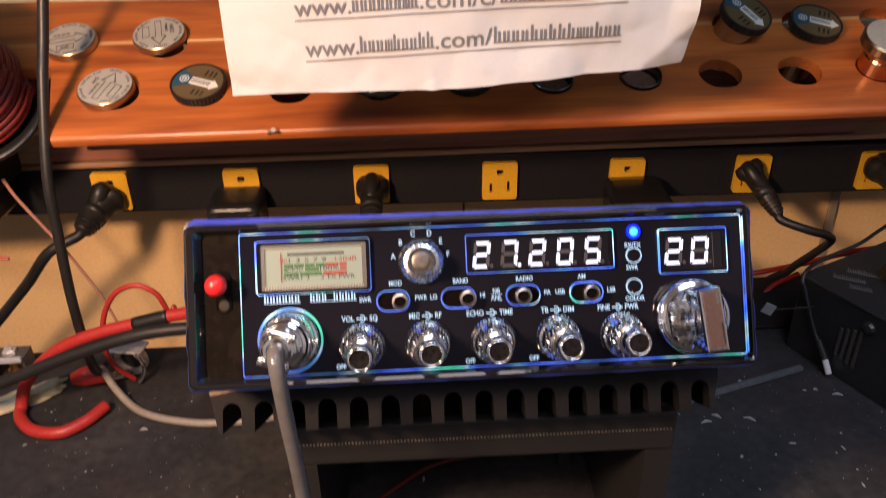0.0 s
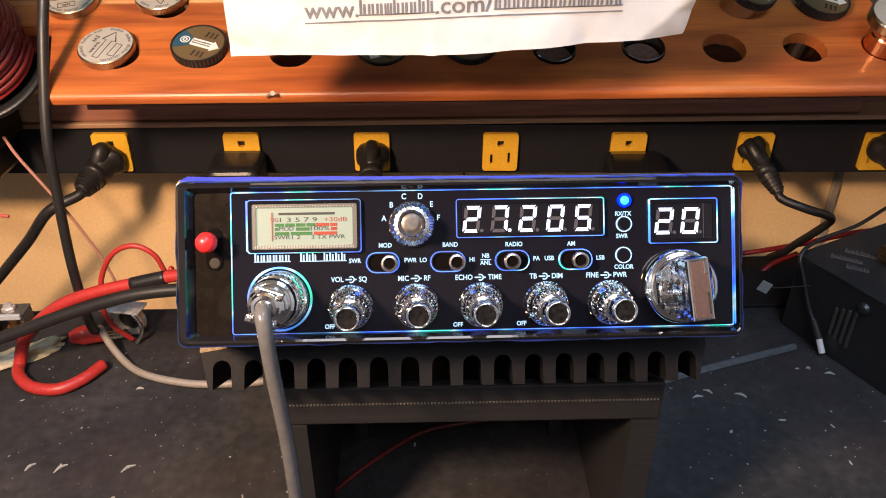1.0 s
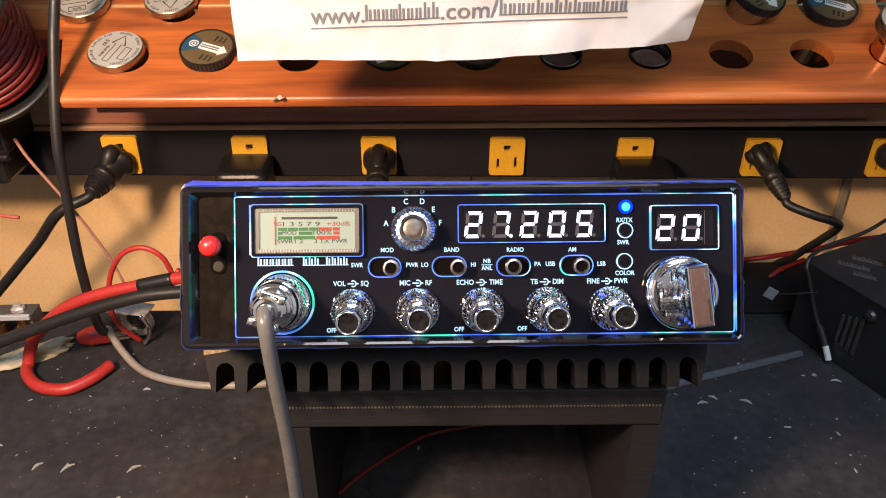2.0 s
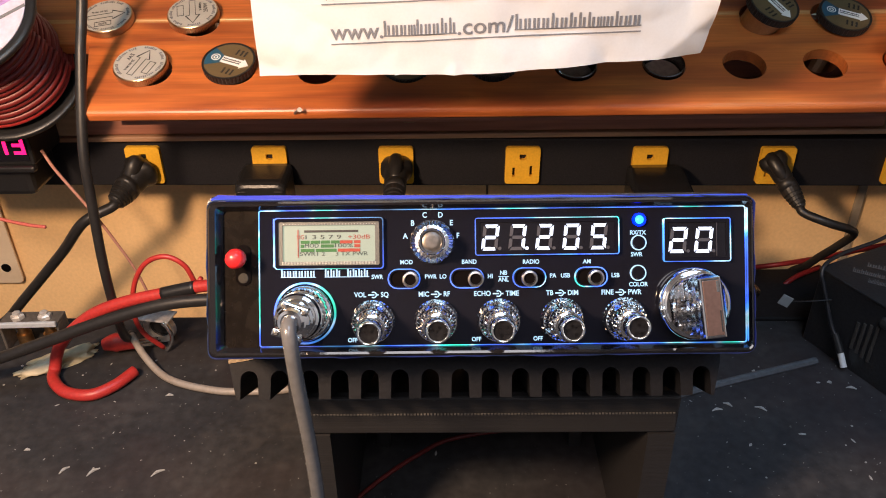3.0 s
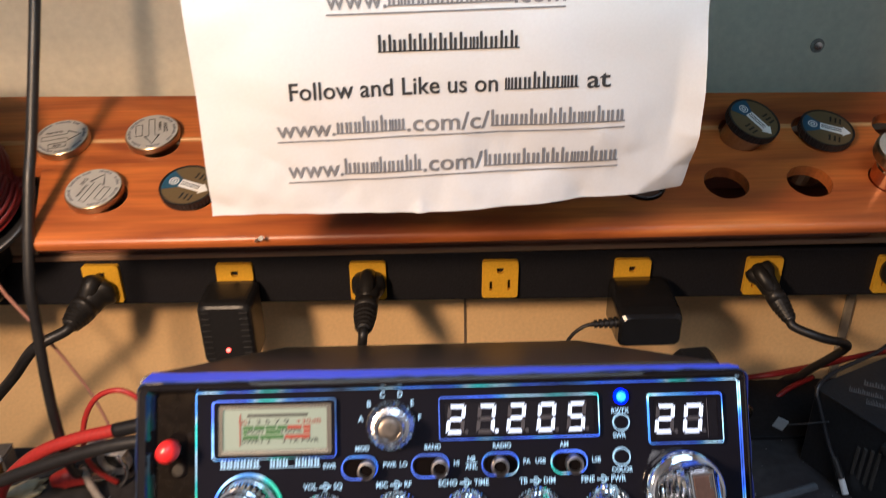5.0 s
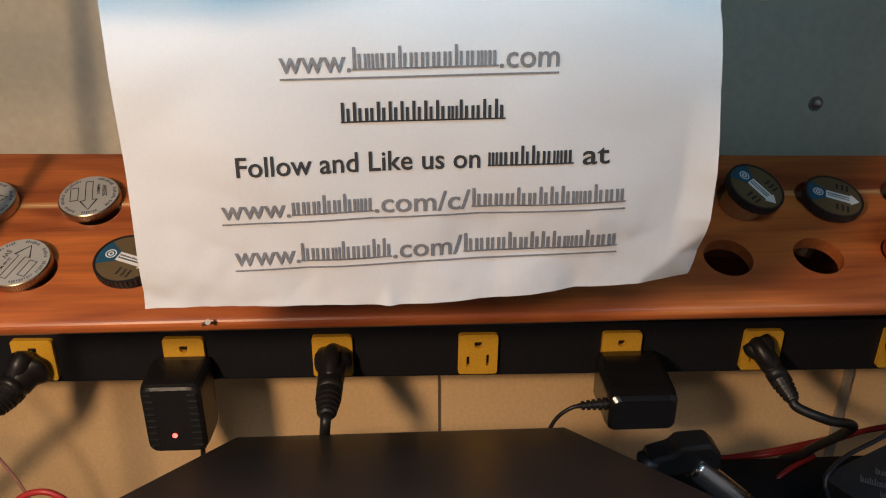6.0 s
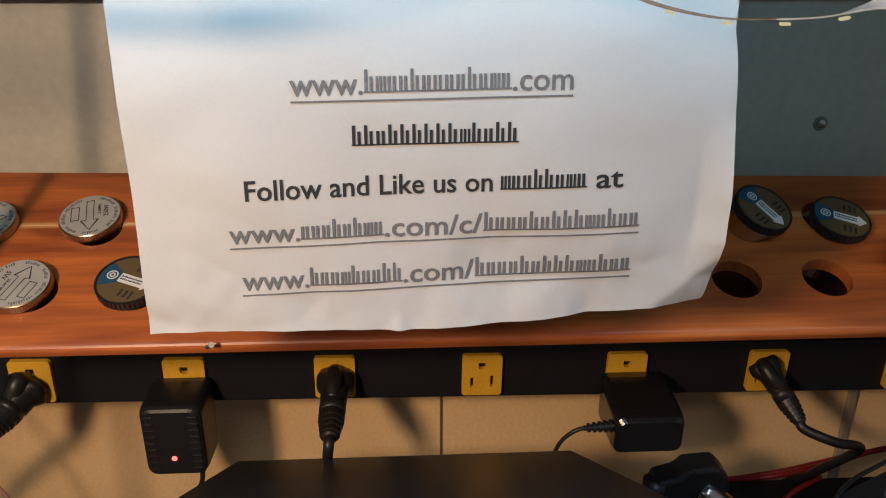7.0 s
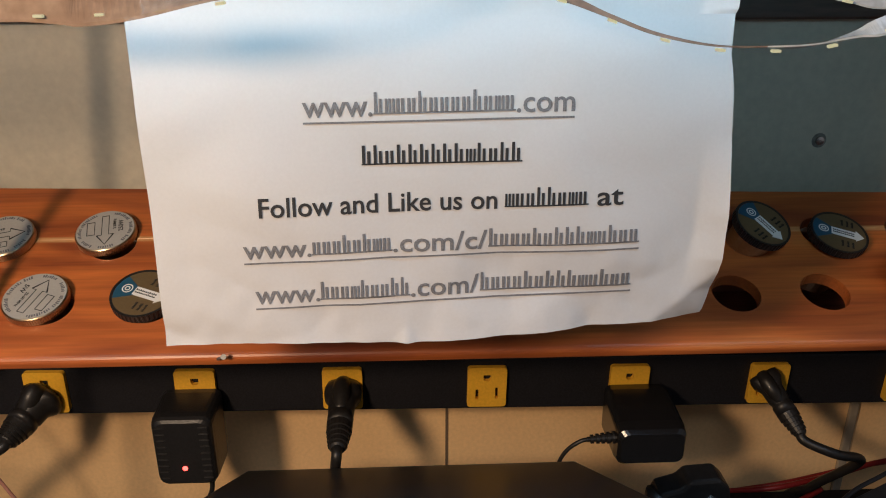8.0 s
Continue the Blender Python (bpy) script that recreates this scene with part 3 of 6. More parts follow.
def wavy(outline, step, amount, seed):
    """The outline with points every step, pushed in and out a little, like a loose film edge."""
    out = []
    for (x0, z0), (x1, z1) in zip(outline, outline[1:] + outline[:1]):
        n = max(1, int(math.hypot(x1 - x0, z1 - z0) / step))
        for i in range(n):
            x, z = x0 + (x1 - x0) * i / n, z0 + (z1 - z0) * i / n
            grow = 1 + amount * (noise.noise((x * 160, z * 160, seed)) + 0.5 * noise.noise((x * 420, z * 420, seed))) / 0.03
            out.append((x * (1 + (grow - 1) * 0.35), z * grow))
    return out


# case
bm = prism([(-0.0995, -0.0250), (-0.0955, -0.0270), (0.0875, -0.0270), (0.0910, -0.0250), (0.0910, 0.0275), (0.0890, 0.0296), (-0.0975, 0.0300), (-0.0995, 0.0280)], 0.0080, 0.250)
bmesh.ops.bevel(bm, geom=[e for e in bm.edges if e.calc_length() > 0.15], offset=0.0008, segments=2, profile=0.5, affect="EDGES")
part("case", bm, CASE, radio)
part("bezel", loft([(rr(-96.4, 95.0, -27.2, 27.2, 2.8), 0.0062), (rr(-96.6, 95.2, -27.4, 27.4, 2.8), -0.0018), (rr(-95.6, 94.3, -26.4, 26.4, 2.3), -0.0032),
                    (rr(-93.6, 93.9, -25.6, 25.6, 1.9), -0.0030), (rr(-91.6, 93.4, -24.2, 24.2, 1.5), 0.0004), (rr(-91.6, 93.4, -24.2, 24.2, 1.5), 0.0030)]), BEZEL, radio)
film, film_in = wavy(rr(-97.1, 95.7, -27.9, 27.9, 3.2), 0.004, 0.0005, 2.0), wavy(rr(-96.7, 95.3, -27.5, 27.5, 2.9), 0.004, 0.0005, 2.0)
if len(film_in) != len(film):
    film_in = [(x * 0.996, z * 0.986) for x, z in film]
part("light_rim", loft([(film, 0.0010), (film, -0.0014), (film_in, -0.0019), (film_in, 0.0010)]), RIM, radio, "dim violet edge-lit rim")
bm = box(-0.0955, 0.0935, -0.0012, 0.0076, 0.0276, 0.0283, 0.0003)
bmesh.ops.subdivide_edges(bm, edges=[e for e in bm.edges if e.calc_length() > 0.1], cuts=40)
for v in bm.verts:
    v.co.z += 0.0004 * noise.noise((v.co.x * 55, 0.0, 4.0)) * max(0.0, 0.6 - v.co.x / 0.19)
    v.co.z += 0.0010 * (1.15 - v.co.x / 0.10) * max(0.0, (v.co.y + 0.0012) / 0.0088)
part("top_rim", bm, TOPRIM, radio, "blue glowing top edge")
side = part("side_plate", box(-0.0916, -0.0795, 0.0010, 0.0035, -0.0242, 0.0242), BROWN_BLACK, radio, "dusty plain black plate")
panel = part("panel", box(-0.0788, 0.0934, 0.0008, 0.0036, -0.0242, 0.0242), GLOSS_BLACK, radio, "gloss black lit control panel")
part("panel_light", ring(rr(-79.1, 93.2, -24.1, 24.2, 0.8), rr(-78.85, 92.95, -23.85, 23.95, 0.7), 0.0002, 0.0009), EDGE, panel)
part("side_light", box(0.0934, 0.0942, -0.0006, 0.0004, -0.0238, 0.0238), EDGE, panel)

# toggle on the side plate
part("slot", prism(rr(-87.4, -82.0, -2.2, 12.2, 2.6), 0.0004, 0.0009), SLOT, side)
part("bushing", lathe([(0.0019, 0), (0.0018, 0.0005), (0.0010, 0.0006)], 14, None, pose(-0.0846, 0.0006, 0.0004, 90, 0, 0)), material("tarnished brass", (0.014, 0.011, 0.007), 0.8, 0.0, grain=0.4, scale=900), side)
sw = part("toggle_lever", tube([(-0.0850, 0.0005, 0.0065), (-0.0856, -0.006, 0.0085)], 0.0021, 10, 2), STEEL, side)
part("cap", lathe([(0.0020, 0), (0.0031, 0.0010), (0.0035, 0.0032), (0.0033, 0.0052), (0.0022, 0.0066), (0.0007, 0.0071)], 20, None, pose(-0.0854, -0.0035, 0.0080, 100, 0, 0)), RED_CAP, sw, "red rubber toggle cap", True)

# meter
meter = part("meter", prism(rr(-72.0, -36.2, 4.6, 20.2, 0.6), 0.0, 0.0006), DIAL, radio, "lit cream analogue meter")
part("meter_frame", ring(rr(-73.0, -35.2, 3.6, 21.2, 1.0), rr(-71.9, -36.3, 4.7, 20.1, 0.6), -0.0012, 0.0008), GLOSS_BLACK, meter)
part("meter_light", ring(rr(-73.3, -34.9, 3.3, 21.5, 1.1), rr(-73.0, -35.2, 3.6, 21.2, 1.0), -0.0010, 0.0008), EDGE, meter)
# Glowing bar added to paint the stronger glow on the meter's left.
part("meter_glow_bar", box(-0.0736, -0.0730, -0.0013, -0.0003, 0.0042, 0.0212), EDGE_BRIGHT, meter)


def dial_text(text, size, x0, x1, z, ink):
    """A word of the dial, fitted between two places."""
    ob = letters(text, size, 0, 0, -0.0002, ink, meter, "dial_numbers")
    xs = [v.co.x for v in ob.data.vertices]
    sx = (x1 - x0) * MM / (max(xs) - min(xs))
    ob.data.transform(Matrix.Translation((x0 * MM - min(xs) * sx, 0, z * MM)) @ Matrix.Diagonal((sx, 1, 1, 1)))


dial_text("SIG", 0.0021, -65.5, -62.9, 14.6, ORANGE_INK)
dial_text("1 3 5 7 9", 0.0021, -62.4, -49.8, 14.6, GREY_INK)
dial_text("+30dB", 0.0021, -47.4, -39.6, 14.6, ORANGE_INK)
dial_text("MOD", 0.0020, -62.6, -57.8, 11.6, GREY_INK)
dial_text("100%", 0.0020, -52.0, -45.7, 11.6, GREY_INK)
dial_text("SWR1 2", 0.0020, -64.4, -55.6, 8.7, GREY_INK)
dial_text("3 TX PWR", 0.0020, -51.8, -40.4, 8.7, GREY_INK)
part("dial_line", box(-0.0628, -0.0438, -0.0003, 0.0, 0.0163, 0.0171), GREY_INK, meter)
for z, spans in ((12.9, ((-64.1, -61.0, 0), (-60.6, -57.4, 0), (-57.0, -53.8, 0), (-53.4, -50.4, 0), (-50.2, -45.8, 1), (-45.4, -43.0, 1))),
                 (11.5, ((-64.1, -62.9, 0), (-57.0, -52.4, 0), (-45.2, -43.1, 1))), (10.0, ((-64.1, -59.3, 0), (-58.8, -51.5, 0), (-51.0, -43.1, 1)))):
    for x0, x1, red in spans:
        part("dial_band", box(x0 * MM, x1 * MM, -0.0003, 0.0, (z - 0.55) * MM, (z + 0.55) * MM), ORANGE_INK if red else GREEN_INK, meter)
part("needle", box(-0.06515, -0.06480, -0.0006, -0.0003, 0.0075, 0.0172), ORANGE_INK, meter)
PANE = material("meter glass", (0.02, 0.02, 0.02), 0.03)
PANE.node_tree.nodes["Principled BSDF"].inputs["Alpha"].default_value = 0.05
part("dial_surround", ring(rr(-71.9, -36.3, 4.7, 20.1, 0.6), rr(-70.4, -37.8, 6.0, 18.8, 0.6), -0.0007, 0.0002), material("frosted dial edge", (0.10, 0.10, 0.09), 0.35), meter)
bm = bmesh.new()
for k in range(64):
    x = -0.0706 + k * 0.00052
    box(x, x + 0.00026, -0.00085, -0.0006, 0.0050, 0.0060, bm=bm)
    if k % 2:
        box(x, x + 0.00020, -0.00085, -0.0006, 0.0190, 0.0194, bm=bm)
part("ribbed_edge", bm, material("frosted ribs", (0.34, 0.35, 0.32), 0.4), meter)
glass = part("meter_glass", box(-0.0719, -0.0363, -0.0010, -0.0008, 0.0047, 0.0201), PANE, meter)
glass.visible_shadow = False

# brand and model marks, as bars
word_bars("|.....", 0.0034, -0.0714, -0.0590, 0.0016, 0.0006, LETTER, panel)
word_bars("||| ||||", 0.0034, -0.0559, -0.0401, 0.0016, 0.0006, LETTER, panel)

# writing on the panel
SMALL = 0.00215
for text, x, z in (("MOD", -26.9, 5.4), ("SWR", -37.3, 0.3), ("PWR", -18.4, 0.2), ("LO", -14.0, 0.2), ("BAND", -4.7, 5.3), ("HI", 2.7, 0.1), ("RADIO", 17.2, 5.1), ("NB", 7.4, 1.3),
                   ("ANL", 7.4, -1.1), ("PA", 24.9, 0.1), ("USB", 29.3, 0.1), ("AM", 37.0, 5.0), ("LSB", 47.0, 0.0), ("RX/TX", 55.1, 15.0), ("SWR", 54.6, 7.3), ("COLOR", 55.1, -3.3),
                   ("OFF", -46.2, -22.0), ("OFF", -2.4, -22.1), ("OFF", 19.4, -22.1), ("A", -27.2, 14.6), ("B", -24.6, 19.2), ("C", -20.3, 22.0), ("D", -14.7, 22.0), ("E", -10.9, 19.2), ("F", -8.6, 14.6)):
    ob = letters(text, SMALL if len(text) > 1 else 0.0027, 0, z * MM, 0.0006, LETTER, panel, bold=0.00004)
    ob.data.transform(Matrix.Translation((x * MM, 0, 0)) @ Matrix.Diagonal((0.9, 1, 1, 1)))
part("lettering_rule", box(0.0055, 0.0093, 0.0004, 0.0006, -0.00005, 0.00015), LETTER, panel)
for a, b, x0, x1 in (("VOL", "SQ", -45.5, -33.3), ("MIC", "RF", -22.8, -11.6), ("ECHO", "TIME", -3.2, 12.8), ("TB", "DIM", 22.4, 33.9), ("FINE", "PWR", 41.9, 56.1)):
    la = letters(a, 0.0025, 0, -0.0060, 0.0006, LETTER, panel, align="LEFT", bold=0.00004)
    lb = letters(b, 0.0025, 0, -0.0060, 0.0006, LETTER, panel, align="RIGHT", bold=0.00004)
    for ob, x in ((la, x0), (lb, x1)):
        ob.data.transform(Matrix.Translation((x * MM, 0, 0)) @ Matrix.Diagonal((0.88, 1, 1, 1)))
    xc = (max(v.co.x for v in la.data.vertices) + min(v.co.x for v in lb.data.vertices)) / 2
    arc = [math.radians(-125 + 25 * k) for k in range(11)]
    o = [(xc + 0.00120 * math.cos(q), -0.0060 + 0.00120 * math.sin(q)) for q in arc] + [(xc + 0.00080 * math.cos(q), -0.0060 + 0.00080 * math.sin(q)) for q in reversed(arc)]
    part("knob_symbol", prism(o, 0.0004, 0.0007), LETTER, panel)
    part("knob_symbol", box(xc - 0.0019, xc + 0.0003, 0.0004, 0.0007, -0.00622, -0.00578), LETTER, panel)
    part("knob_symbol", box(xc + 0.0012, xc + 0.0018, 0.0004, 0.0007, -0.00622, -0.00578), LETTER, panel)

# displays
SEGS = {"0": "abcdef", "2": "abged", "5": "afgcd", "7": "abc"}


def display(name, x0, x1, z0, z1, digits, left, pitch, width, bottom, height, bright_left):
    win = part(name, box(x0 * MM, x1 * MM, -0.0002, 0.0006, z0 * MM, z1 * MM), LENS, radio, "dark display window with lit white digits")
    part("display_frame", ring(rr(x0 - 0.66, x1 + 0.66, z0 - 0.66, z1 + 0.66, 0.9), rr(x0 - 0.36, x1 + 0.36, z0 - 0.36, z1 + 0.36, 0.6), -0.0008, 0.0007), EDGE_BRIGHT, win)
    part("display_frame", ring(rr(x0 - 0.33, x1 + 0.33, z0 - 0.33, z1 + 0.33, 0.6), rr(x0 + 1.0, x1 - 1.0, z0 + 1.0, z1 - 1.0, 0.3), -0.0006, 0.0001), GLOSS_BLACK, win)
    t, w, h = 1.18, width, height
    g = 0.26
    half = h / 2
    shapes = {
        "a": [(g + 0.3, h), (w - g - 0.3, h), (w - g - t * 0.7, h - t), (g + t * 0.7, h - t)],
        "d": [(g + t * 0.7, t), (w - g - t * 0.7, t), (w - g - 0.3, 0), (g + 0.3, 0)],
        "g": [(g + t * 0.5, half), (t, half + t / 2), (w - t, half + t / 2), (w - g - t * 0.5, half), (w - t, half - t / 2), (t, half - t / 2)],
        "f": [(0, h - 0.4), (t, h - t - g), (t, half + t / 2 + g), (t * 0.45, half + g), (0, half + g + 0.3)],
        "e": [(0, 0.4), (0, half - g - 0.3), (t * 0.45, half - g), (t, half - t / 2 - g), (t, t + g)],
        "b": [(w, h - 0.4), (w, half + g + 0.3), (w - t * 0.45, half + g), (w - t, half + t / 2 + g), (w - t, h - t - g)],
        "c": [(w, 0.4), (w - t, t + g), (w - t, half - t / 2 - g), (w - t * 0.45, half - g), (w, half - g - 0.3)],
    }
    for i, (d, dot) in enumerate(digits):
        ox = left + pitch * i
        for key, pts in shapes.items():
            lit = key in SEGS[d]
            o = [((ox + x + (z + 0.0) * 0.115) * MM, (bottom + z) * MM) for x, z in pts]
            part("segment", prism(o, -0.0004, -0.0001), SEGMENT if lit else DEAD, win)
        c = (ox + w + 0.95, bottom + 0.65)
        part("decimal_point", prism([((c[0] + 0.62 * math.cos(k * math.pi / 6)) * MM, (c[1] + 0.62 * math.sin(k * math.pi / 6)) * MM) for k in range(12)], -0.0004, -0.0001), SEGMENT if dot else DEAD, win)
    if not bright_left:
        part("module_edge", box((x1 - 4.3) * MM, (x1 - 4.1) * MM, -0.0004, -0.0001, (z0 + 1.2) * MM, (z1 - 1.2) * MM), DEAD, win)
    return win


display("frequency_display", -1.9, 47.6, 8.2, 20.2, (("2", 0), ("7", 1), ("2", 0), ("0", 0), ("5", 0)), -0.5, 9.55, 5.7, 9.3, 9.1, True)
display("channel_display", 64.5, 86.9, 5.2, 19.4, (("2", 0), ("0", 0)), 65.6, 9.0, 6.0, 7.7, 9.1, False)

# round buttons and indicator
circle = lambda x, z, r, n=24: [((x + r * math.cos(2 * math.pi * k / n)) * MM, (z + r * math.sin(2 * math.pi * k / n)) * MM) for k in range(n)]
led = part("indicator", lathe([(0.0015, 0), (0.0015, 0.0009), (0.0011, 0.0016), (0.0004, 0.0019)], 24, None, pose(0.0555, 0.0006, 0.0196, 90, 0, 0)), CYAN_LED, radio, "glowing blue indicator halo", True)
# Emissive ring that paints the blue halo around the indicator.
part("indicator_halo", ring(circle(55.5, 19.6, 2.35), circle(55.5, 19.6, 1.55), -0.0004, 0.0007), BLUE_HALO, led)
for x, z, r in ((55.3, 11.5, 2.75), (55.0, 0.8, 2.85)):
    b = part("push_button", lathe([((r - 0.5) * MM, 0), ((r - 0.5) * MM, 0.0010), ((r - 0.9) * MM, 0.0013)], 24, None, pose(x * MM, 0.0008, z * MM, 90, 0, 0)), GLOSS_BLACK, radio)
    part("button_light", ring(circle(x, z, r), circle(x, z, r - 0.36), 0.0000, 0.0009), LETTER, b)
SATIN = material("satin nickel", (0.60, 0.57, 0.54), 0.28, 1.0, grain=0.08, scale=900)
# four slide toggles
for x0, x1, xt in ((-34.1, -21.5, -25.4), (-12.2, 1.0, -2.6), (10.0, 23.0, 16.2), (31.9, 44.7, 39.4)):
    slot = part("toggle_slot", prism(rr(x0 + 1, x1 - 1, -3.6, 2.8, 3.1), 0.0004, 0.0008), SLOT, radio)
    part("slot_light", ring(rr(x0 + 0.5, x1 - 0.5, -4.0, 3.2, 3.5), rr(x0 + 0.94, x1 - 0.94, -3.6, 2.8, 3.1), -0.0001, 0.0008), EDGE_BRIGHT, slot)
    part("slot_rim", ring(rr(x0 + 1.0, x1 - 1.0, -3.6, 2.8, 3.0), rr(x0 + 1.5, x1 - 1.5, -3.1, 2.3, 2.6), -0.0003, 0.0007), GLOSS_BLACK, slot)
    m = pose(xt * MM, 0.0004, -0.0004, 94, 0, 0) @ Matrix.Diagonal((0.9, 0.9, 1, 1))
    tip = part("toggle_lever", lathe([(0.0022, 0), (0.0022, 0.0010), (0.0031, 0.0016), (0.0032, 0.0040), (0.0030, 0.0047), (0.0024, 0.0048), (0.0022, 0.0036), (0.0004, 0.0036)], 28, None, m), SATIN, slot, "chrome toggle tip with dark centre")
    part("dark_centre", lathe([(0.0021, 0.0034), (0.0021, 0.0039), (0.0012, 0.0040)], 20, None, m), SLOT, tip)


def turned_knob(x, z, spin, lean, droop):
    """A dual chrome knob: faceted skirt, toothed waist and a ringed dark cap."""
    m = pose(x * MM, 0.0006, z * MM, 90 + droop, 0, lean) @ pose(0, 0, 0, 0, 0, spin) @ Matrix.Diagonal((0.94, 0.94, 1, 1))
    half = m @ pose(0, 0, 0, 0, 0, 360 / 64)
    skirt = part("knob", knurled([(0.0080, 0, 0), (0.0083, 0.0004, 0), (0.0083, 0.0009, 1), (0.0077, 0.0027, 1), (0.0076, 0.0029, 0), (0.0070, 0.0029, 0)], 32, 0.00034, m), KNOB_CHROME, radio, "dual chrome control knob")
    part("upper_skirt", knurled([(0.0072, 0.0028, 0), (0.0074, 0.0032, 0), (0.0073, 0.0035, 1), (0.0064, 0.0057, 1), (0.0063, 0.0060, 0), (0.0054, 0.0060, 0)], 32, 0.00034, half), KNOB_CHROME, skirt)
    part("groove", lathe([(0.0052, 0.0058), (0.0052, 0.0072)], 24, None, m), GLOSS_BLACK, skirt)
    part("waist", knurled([(0.0058, 0.0071, 0), (0.0063, 0.0076, 1), (0.0061, 0.0108, 1), (0.0054, 0.0116, 1), (0.0051, 0.0118, 0)], 18, 0.0007, m), KNOB_CHROME, skirt)
    part("inner_knob", lathe([(0.0047, 0.0115), (0.0048, 0.0124), (0.0046, 0.0130), (0.0047, 0.0134), (0.0046, 0.0178), (0.0043, 0.0190), (0.0040, 0.0194), (0.0035, 0.0192), (0.0034, 0.0184)], 36, None, m), KNOB_CHROME, skirt, smooth=True)
    part("cap", lathe([(0.0035, 0.0180), (0.0035, 0.0187), (0.0004, 0.0185)], 28, None, m), CAP_REFLECTION, skirt, "brushed cap with dark reflection painted in")


for x, spin, lean, droop in ((-39.0, 5, 0.8, 7.5), (-16.6, 40, 2.2, 6), (5.6, 12, 0.3, 6), (27.9, 77, 2.8, 6), (50.0, 31, 1.6, 4.5)):
    turned_knob(x, -15.4, spin, lean, droop)

# band knob
SATIN_CHROME = material("satin chrome", (0.78, 0.76, 0.74), 0.24, 1.0, grain=0.1, scale=700)
m = pose(-0.0177, 0.0006, 0.0125, 90, 0, 0) @ Matrix.Diagonal((0.94, 0.94, 0.9, 1))
sel = part("band_knob", knurled([(0.0081, 0, 0), (0.0084, 0.0004, 0), (0.0083, 0.0012, 1), (0.0079, 0.0030, 1), (0.0064, 0.0052, 1), (0.0052, 0.0056, 0)], 22, 0.00026, m), SATIN_CHROME, radio, "round chrome selector knob")
crown = part("crown", lathe([(0.0050, 0.0054), (0.0049, 0.0110), (0.0046, 0.0118), (0.0040, 0.0118), (0.0039, 0.0108), (0.0004, 0.0107)], 32, None, m), CHROME, sel)
# This cap's grey-brown reflection is put into its colour.
part("cap", lathe([(0.0040, 0.0106), (0.0039, 0.0110), (0.0037, 0.0112), (0.0020, 0.01125), (0.0003, 0.0113)], 32, None, m), material("chrome, dark reflection in colour", (0.15, 0.135, 0.12), 0.38, 0.9, grain=0.3, scale=500), crown, "chrome cap with its dark reflection painted in", True)

# channel knob with its grip bar
STREAKED = material("streaked chrome", (0.88, 0.87, 0.86), 0.10, 1.0, bump=0.022, scale=60, stretch=(9, 9, 0.5))
m = pose(0.0738, 0.0006, -0.0101, 90, 0, 0)
chan = part("channel_knob", lathe([(0.0124, 0), (0.0126, 0.0004), (0.0127, 0.0010), (0.0127, 0.0034), (0.0125, 0.0042), (0.0120, 0.0052), (0.0114, 0.0058)], 64, None, m), KNOB_CHROME, radio, "large chrome channel knob", True)
part("disc", lathe([(0.0113, 0.0056), (0.0112, 0.0063), (0.0106, 0.0066), (0.0040, 0.0064), (0.0004, 0.0064)], 44, None, m), KNOB_CHROME, chan)


def grip_outline(w, hz, r):
    """The grip's section: a long bar, kept within the disc."""
    zs = [hz * (k / 8 - 1) for k in range(17)]
    side = [(min(w, math.sqrt(max(0.0, r * r - z * z))), z) for z in zs]
    return side + [(-x, z) for x, z in reversed(side)]


rows = []
for k in range(9):
    q = k / 8
    rows.append((grip_outline(0.0034 + 0.0062 * q ** 1.7, 0.0099 + 0.0010 * q, 0.0109), -0.0208 + 0.0144 * q))
rows.insert(0, (grip_outline(0.0030, 0.0095, 0.0109), -0.0211))
bm = loft(rows)
bmesh.ops.holes_fill(bm, edges=[e for e in bm.edges if e.is_boundary], sides=60)
bm.transform(pose(0.0741, 0, -0.0103, 0, -6, 0))
grip = part("grip_bar", bm, STREAKED, chan)
for name, x0, x1, z0, z1, y0, ink, lab in (("grip_face", -0.0027, 0.0027, -0.0090, 0.0090, -0.0214, PINK_REFLECTION, "brushed pink-grey metal face"), ("grip_edge", 0.0016, 0.0026, 0.0050, 0.0088, -0.0216, STEEL, ""), ("unread_writing", 0.0019, 0.0024, -0.0080, -0.0010, -0.0216, INK, "")):
    bm = box(x0, x1, y0, -0.0209, z0, z1, 0.00008, 1)
    bm.transform(pose(0.0741, 0, -0.0103, 0, -6, 0))
    part(name, bm, ink, grip, lab)

# microphone plug and its lead
m = pose(-0.0629, 0.0004, -0.0122, 90, 0, 0)
sock = part("microphone_socket", lathe([(0.0098, 0), (0.0098, 0.0022), (0.0090, 0.0032), (0.0080, 0.0032)], 40, None, m), KNOB_CHROME, radio, "", True)
part("socket_light", ring(circle(-62.9, -12.2, 11.0, 48), circle(-62.9, -12.2, 10.3, 48), 0.0000, 0.0009), EDGE_BRIGHT, sock)
m2 = pose(-0.0629, -0.0014, -0.0118, 95, 0, -4) @ Matrix.Diagonal((1, 1, 0.82, 1))
plug = part("microphone_plug", knurled([(0.0086, 0, 0), (0.0089, 0.0006, 1), (0.0089, 0.0060, 1), (0.0084, 0.0068, 0), (0.0076, 0.0070, 0)], 30, 0.00012, m2), KNOB_CHROME, radio, "chrome microphone plug")
